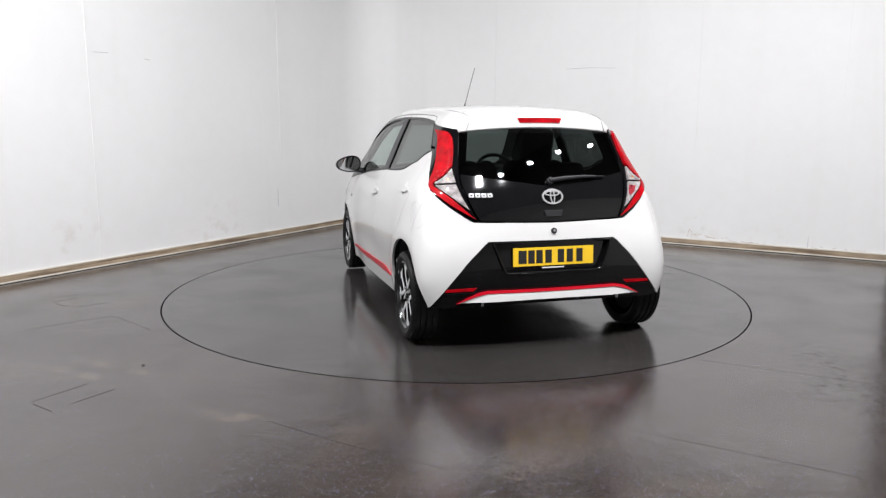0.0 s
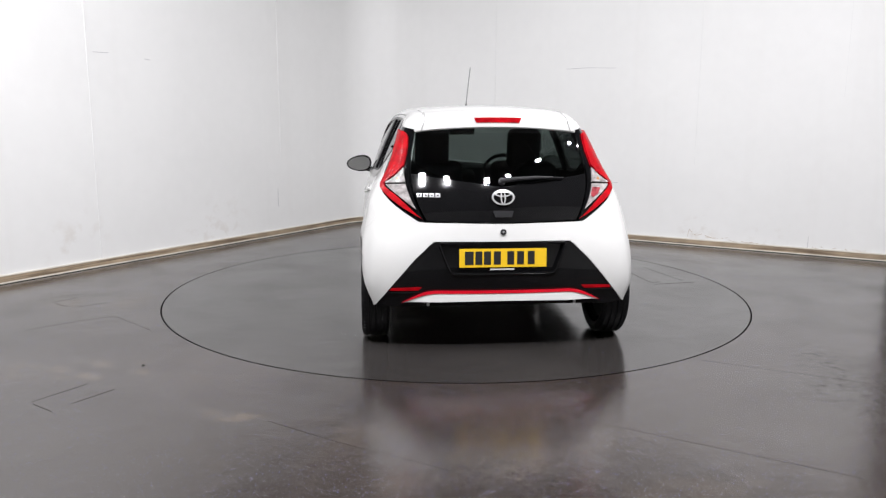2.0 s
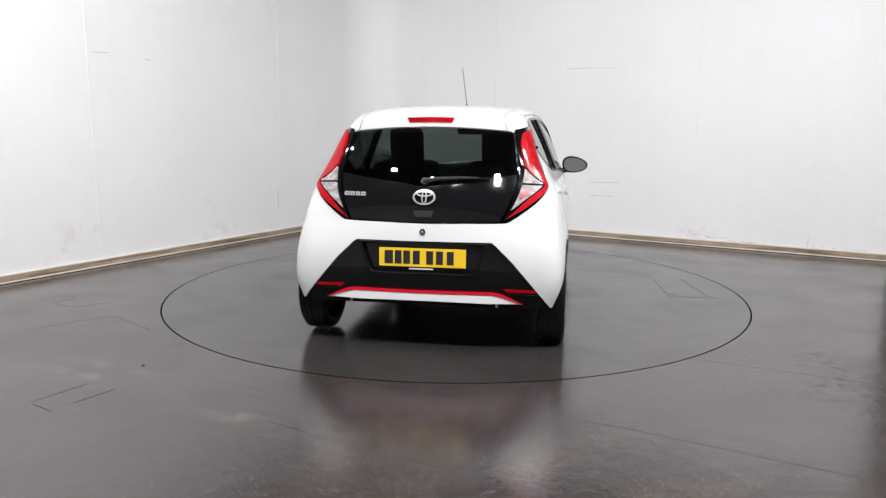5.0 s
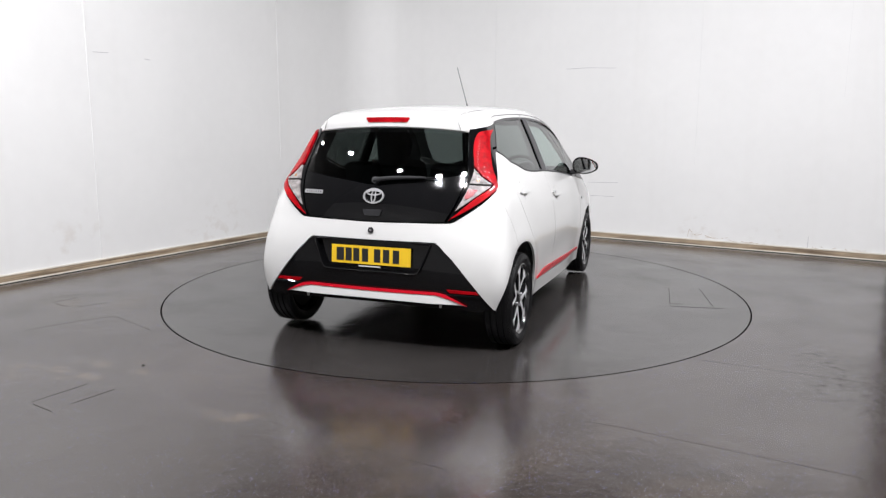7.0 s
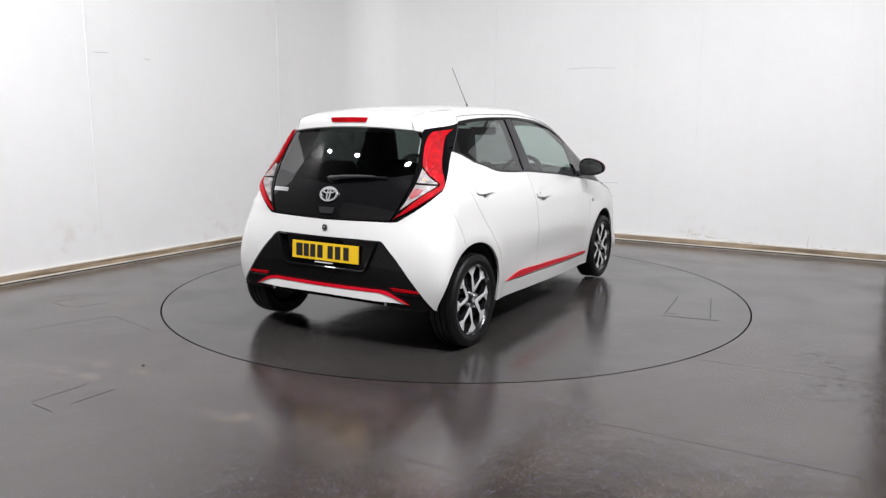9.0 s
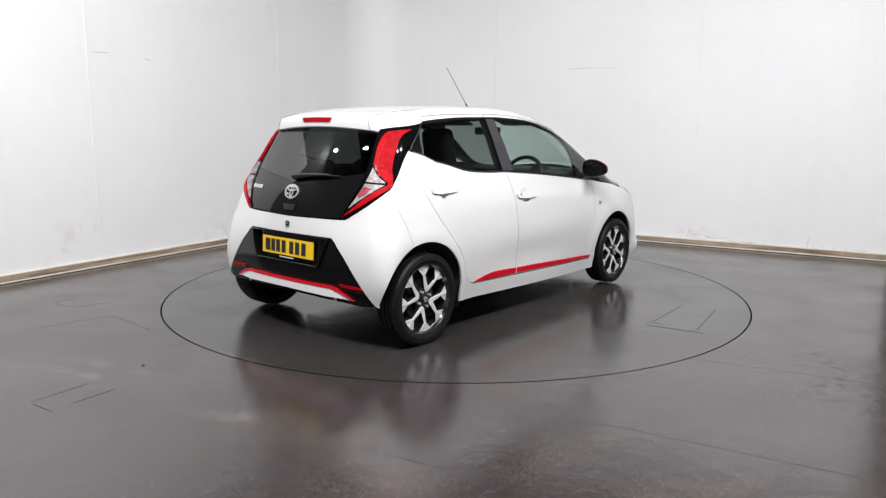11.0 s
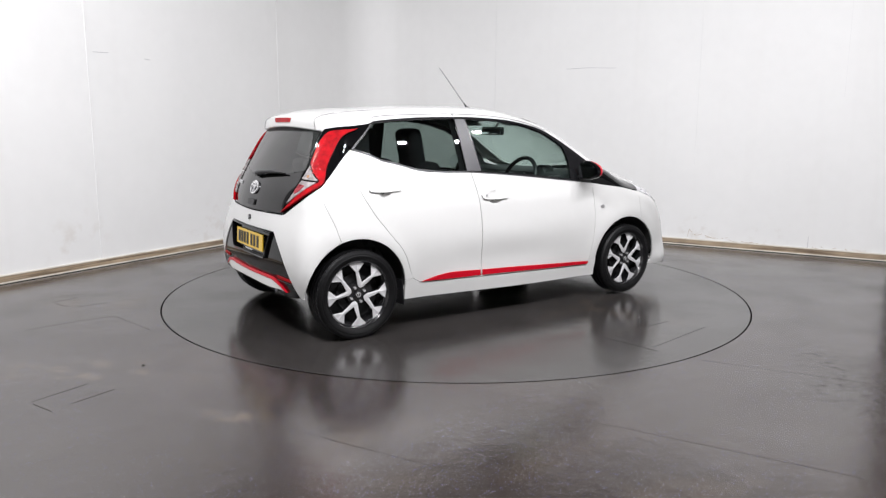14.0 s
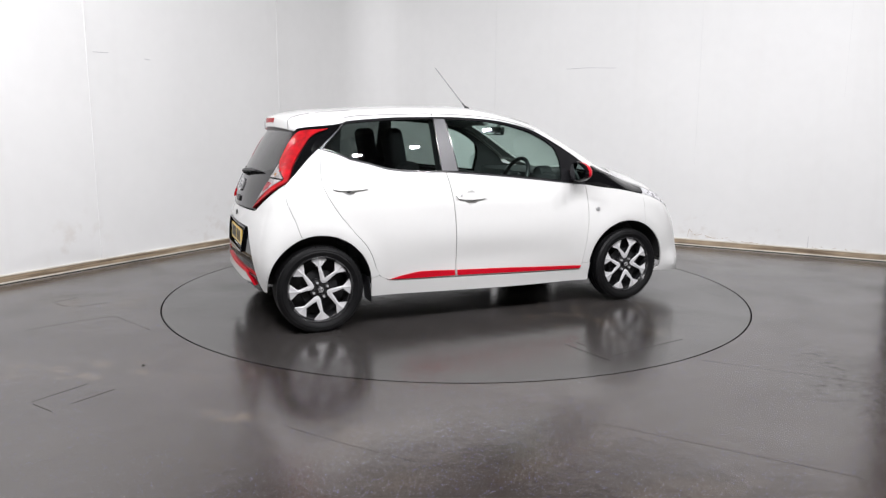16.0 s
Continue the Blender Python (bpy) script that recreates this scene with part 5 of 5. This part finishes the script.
    part("cap_bar", box((0.003, 0.006, 0.026), (0.0695, 0, 0), bevel=0.001), CHROME, cap)
    part("brake_disc", lathe([(0.0001, 0.012), (0.125, 0.012), (0.125, -0.004), (0.0001, -0.004)], 40), DARK, w)
    part("wheel_back", lathe([(0.0001, -0.03), (0.185, -0.03)], 32), DARK, w)
    return w


AXLE_X = 0.731


def place_wheels():
    first = wheel()
    fit = Matrix.Diagonal((1, 0.968, 0.968, 1))
    first.matrix_basis = pose(AXLE_X, 0, 0.279, 4, 0, 0) @ fit
    for x, y, turn in ((AXLE_X, 2.34, (31, 0, 0)), (-AXLE_X, 0, (12, 0, 180)), (-AXLE_X, 2.34, (50, 0, 180))):
        m = pose(x, y, 0.279, 0, 0, turn[2]) @ pose(0, 0, 0, turn[0], 0, 0) @ fit
        copy_thing(first, m)


place_wheels()


def wheel_house(s, y, r):
    bm = bmesh.new()
    rows = []
    for k in range(25):
        a = math.radians(2 + 180 * k / 24)
        yy, zz = y + (r + (FORE if y > 1 and math.cos(a) > 0 else 0)) * math.cos(a), 0.29 + r * math.sin(a)
        us = np.linspace(0.3, 4.3, 201)
        p, _ = skin(us, np.full_like(us, zz))
        edge = float(np.interp(yy, p[:, 1], p[:, 0])) - 0.03
        rows.append([bm.verts.new((s * x, yy, zz)) for x in (min(0.772, edge), 0.52)])
    for r0, r1 in zip(rows, rows[1:]):
        bm.faces.new((r0[0], r0[1], r1[1], r1[0]))
    bm.faces.new([r[1] for r in rows])
    part("wheel_house", bm, ARCH_LINER, car)


for s in (-1, 1):
    wheel_house(s, 0.0, 0.345), wheel_house(s, 2.325, 0.328)
    flap = box((0.16, 0.006, 0.17), (s * 0.69, 0.335, 0.245), pose(0, 0, 0, 6, 0, 0), bevel=0.002)
    part("mud_flap", flap, SATIN_BLACK, car)


# ---- inside and under the body ----
def lining():
    # the inner pillar trim covers the rear point of the back glass
    cut_back = [(min(1.815, max(u, 1.11 + 0.35 * max(0, z - 1.2))), z) for u, z in back_glass]
    cut_back = [q for i, q in enumerate(cut_back) if i == 0 or math.dist(q, cut_back[i - 1]) > 0.004]
    while math.dist(cut_back[0], cut_back[-1]) < 0.004:
        cut_back.pop()
    low = [(0.60, 0.30)] + arch(0.0, 0.29, 0.348, 178, 0, 20) + [(1.36, 0.21), (2.2, 0.20), (2.97, 0.20)] + arch(2.325, 0.295, 0.333, 188, -10, 20, fore=FORE) + [(3.75, 0.22), (4.78, 0.22)]
    top = [(4.78, 0.75), (4.2, 0.75), (3.55, 0.80), (3.3, 0.92), (3.06, 1.0)] + RAIL[::-1][1:-2] + [(0.56, 1.30), (0.56, 1.0), (0.49, 0.80), (0.49, 0.6)]
    both("inner_flank", low + top, LINING, holes=[shrink(h, -0.012) for h in (cut_back, front_glass)], off=-0.032, lip=0.0, gap=0.002, step=0.06)
    tail_low = [(-0.50, 0.29), (0.50, 0.29), (0.50, 0.74), (-0.50, 0.74)]
    sheet("inner_tail", tail_low, DARK, car, off=-0.05, lip=0.0, gap=0.0, step=0.08)
    edge = [(x, y) for x, y in to_plan(RAIL) if y < 2.0]
    liner = [(-x * 0.97, y) for x, y in edge] + [(x * 0.97, y) for x, y in edge[::-1]]
    keep = [(x, min(y, 1.62)) for x, y in liner]
    sheet("headlining", [q for i, q in enumerate(keep) if i == 0 or math.dist(q, keep[i - 1]) > 0.01], LINER, car, to=lid, off=-0.03, lip=0.0, gap=0.01, step=0.08)
    part("underbody", box((1.08, 2.9, 0.07), (0, 1.3, 0.265), bevel=0.02), DARK, car)
    part("rear_beam", box((1.05, 0.26, 0.10), (0, -0.18, 0.345), bevel=0.03), DARK, car)
    part("silencer", rod([(0.16, -0.14, 0.30), (0.19, -0.14, 0.30), (0.46, -0.14, 0.30), (0.49, -0.14, 0.30)], [0.05, 0.075, 0.075, 0.05], sides=20), DULL_IRON, car)
    part("axle_beam", rod([(-0.62, 0.0, 0.26), (0.62, 0.0, 0.26)], 0.035, sides=12), DARK, car)
    part("front_structure", box((1.0, 0.5, 0.5), (0, 2.62, 0.50), bevel=0.05), DARK, car)


LINER = material("grey_headlining", (0.30, 0.30, 0.29), 0.9, vary=0.08)


def seat(x, y, wide, back_z, rest, lean=-14):
    bm = box((wide, 0.48, 0.16), (x, y + 0.26, 0.50), bevel=0.05)
    s = part("seat", bm, FABRIC, car)
    part("backrest", box((wide, 0.15, back_z - 0.5), (x, y, (back_z + 0.5) / 2), pose(0, 0, 0, lean + 24, 0, 0), bevel=0.07, segments=4), FABRIC, s)
    if rest:
        part("headrest", box((0.25, 0.10, 0.19), (x, y - 0.09, back_z + 0.075), pose(0, 0, 0, 8, 0, 0), bevel=0.049, segments=4), FABRIC, s)
        for d in (-0.05, 0.05):
            part("headrest_stalk", rod([(x + d, y - 0.08, back_z - 0.05), (x + d, y - 0.088, back_z + 0.02)], 0.006), CHROME, s)


def cabin():
    for s in (-1, 1):
        seat(s * 0.33, 0.745, 0.46, 1.06, False)
        part("integral_headrest", box((0.235, 0.11, 0.29), (s * 0.325, 0.655, 1.14), pose(0, 0, 0, 10, 0, 0), bevel=0.054, segments=4), FABRIC, car)
        seat(s * 0.30, 0.22, 0.52, 0.90, True)
    bm = box((1.30, 0.46, 0.20), (0, 2.02, 0.86), bevel=0.06)
    box((1.24, 0.22, 0.30), (0, 1.90, 0.70), bevel=0.05, bm=bm)
    part("dashboard", bm, TRIM, car)
    part("instrument_hood", lathe([(0.0001, 0.0), (0.062, 0.004), (0.072, 0.02), (0.070, 0.10), (0.0001, 0.11)], 24, axis="X"), TRIM, car).matrix_basis = pose(0.36, 1.80, 0.935, 0, 0, 90)
    part("centre_stack", box((0.26, 0.16, 0.42), (0, 1.80, 0.72), pose(0, 0, 0, 18, 0, 0), bevel=0.03), TRIM, car)
    ring = [(0.178 * math.cos(2 * math.pi * k / 28), 0.178 * math.sin(2 * math.pi * k / 28), 0) for k in range(29)]
    wheel_bm = rod(ring, 0.0155, sides=10)
    box((0.34, 0.05, 0.03), (0, 0, -0.01), bevel=0.012, bm=wheel_bm)
    box((0.045, 0.17, 0.03), (0, -0.085, -0.01), bevel=0.012, bm=wheel_bm)
    box((0.13, 0.12, 0.05), (0, 0, 0), bevel=0.022, bm=wheel_bm)
    st = part("steering_wheel", wheel_bm, SATIN_BLACK, car)
    st.matrix_basis = pose(0.36, 1.60, 0.90, 66, 0, 0)
    m = part("rear_view_mirror", box((0.23, 0.03, 0.065), (0, 1.62, 1.265), pose(0, 0, 0, -8, 0, 8), bevel=0.014), SATIN_BLACK, car)
    part("mirror_face", box((0.215, 0.004, 0.052), (0, 1.6035, 1.2645), pose(0, 0, 0, -8, 0, 8), bevel=0.001), MIRROR, m)
    part("mirror_stem", rod([(0, 1.64, 1.29), (0, 1.70, 1.345)], 0.01), SATIN_BLACK, m)
    part("sun_visor", box((0.36, 0.15, 0.018), (0.34, 1.56, 1.335), pose(0, 0, 0, -16, 0, 0), bevel=0.006), LINER, car)
    part("sun_visor", box((0.36, 0.15, 0.018), (-0.34, 1.56, 1.335), pose(0, 0, 0, -16, 0, 0), bevel=0.006), LINER, car)
    part("parcel_shelf", box((1.0, 0.30, 0.02), (0, 0.0, 0.90), bevel=0.005), FABRIC, car)
    part("cabin_floor", box((1.2, 2.2, 0.04), (0, 1.1, 0.32), bevel=0.01), FABRIC, car)


lining()
cabin()


# ---- what moves ----
PIVOT = Vector((-0.0845, 1.3154, 0))
START, RATE = 16.854, -5.1758


def motions():
    rows_car, rows_disc = [], []
    for k in range(17):
        turn = pose(0, 0, 0, 0, 0, START + RATE * k)
        rows_car.append((k, turn @ Matrix.Translation(-PIVOT)))
        rows_disc.append((k, turn.copy()))
    walk(car, rows_car)
    walk(turntable, rows_disc)


motions()
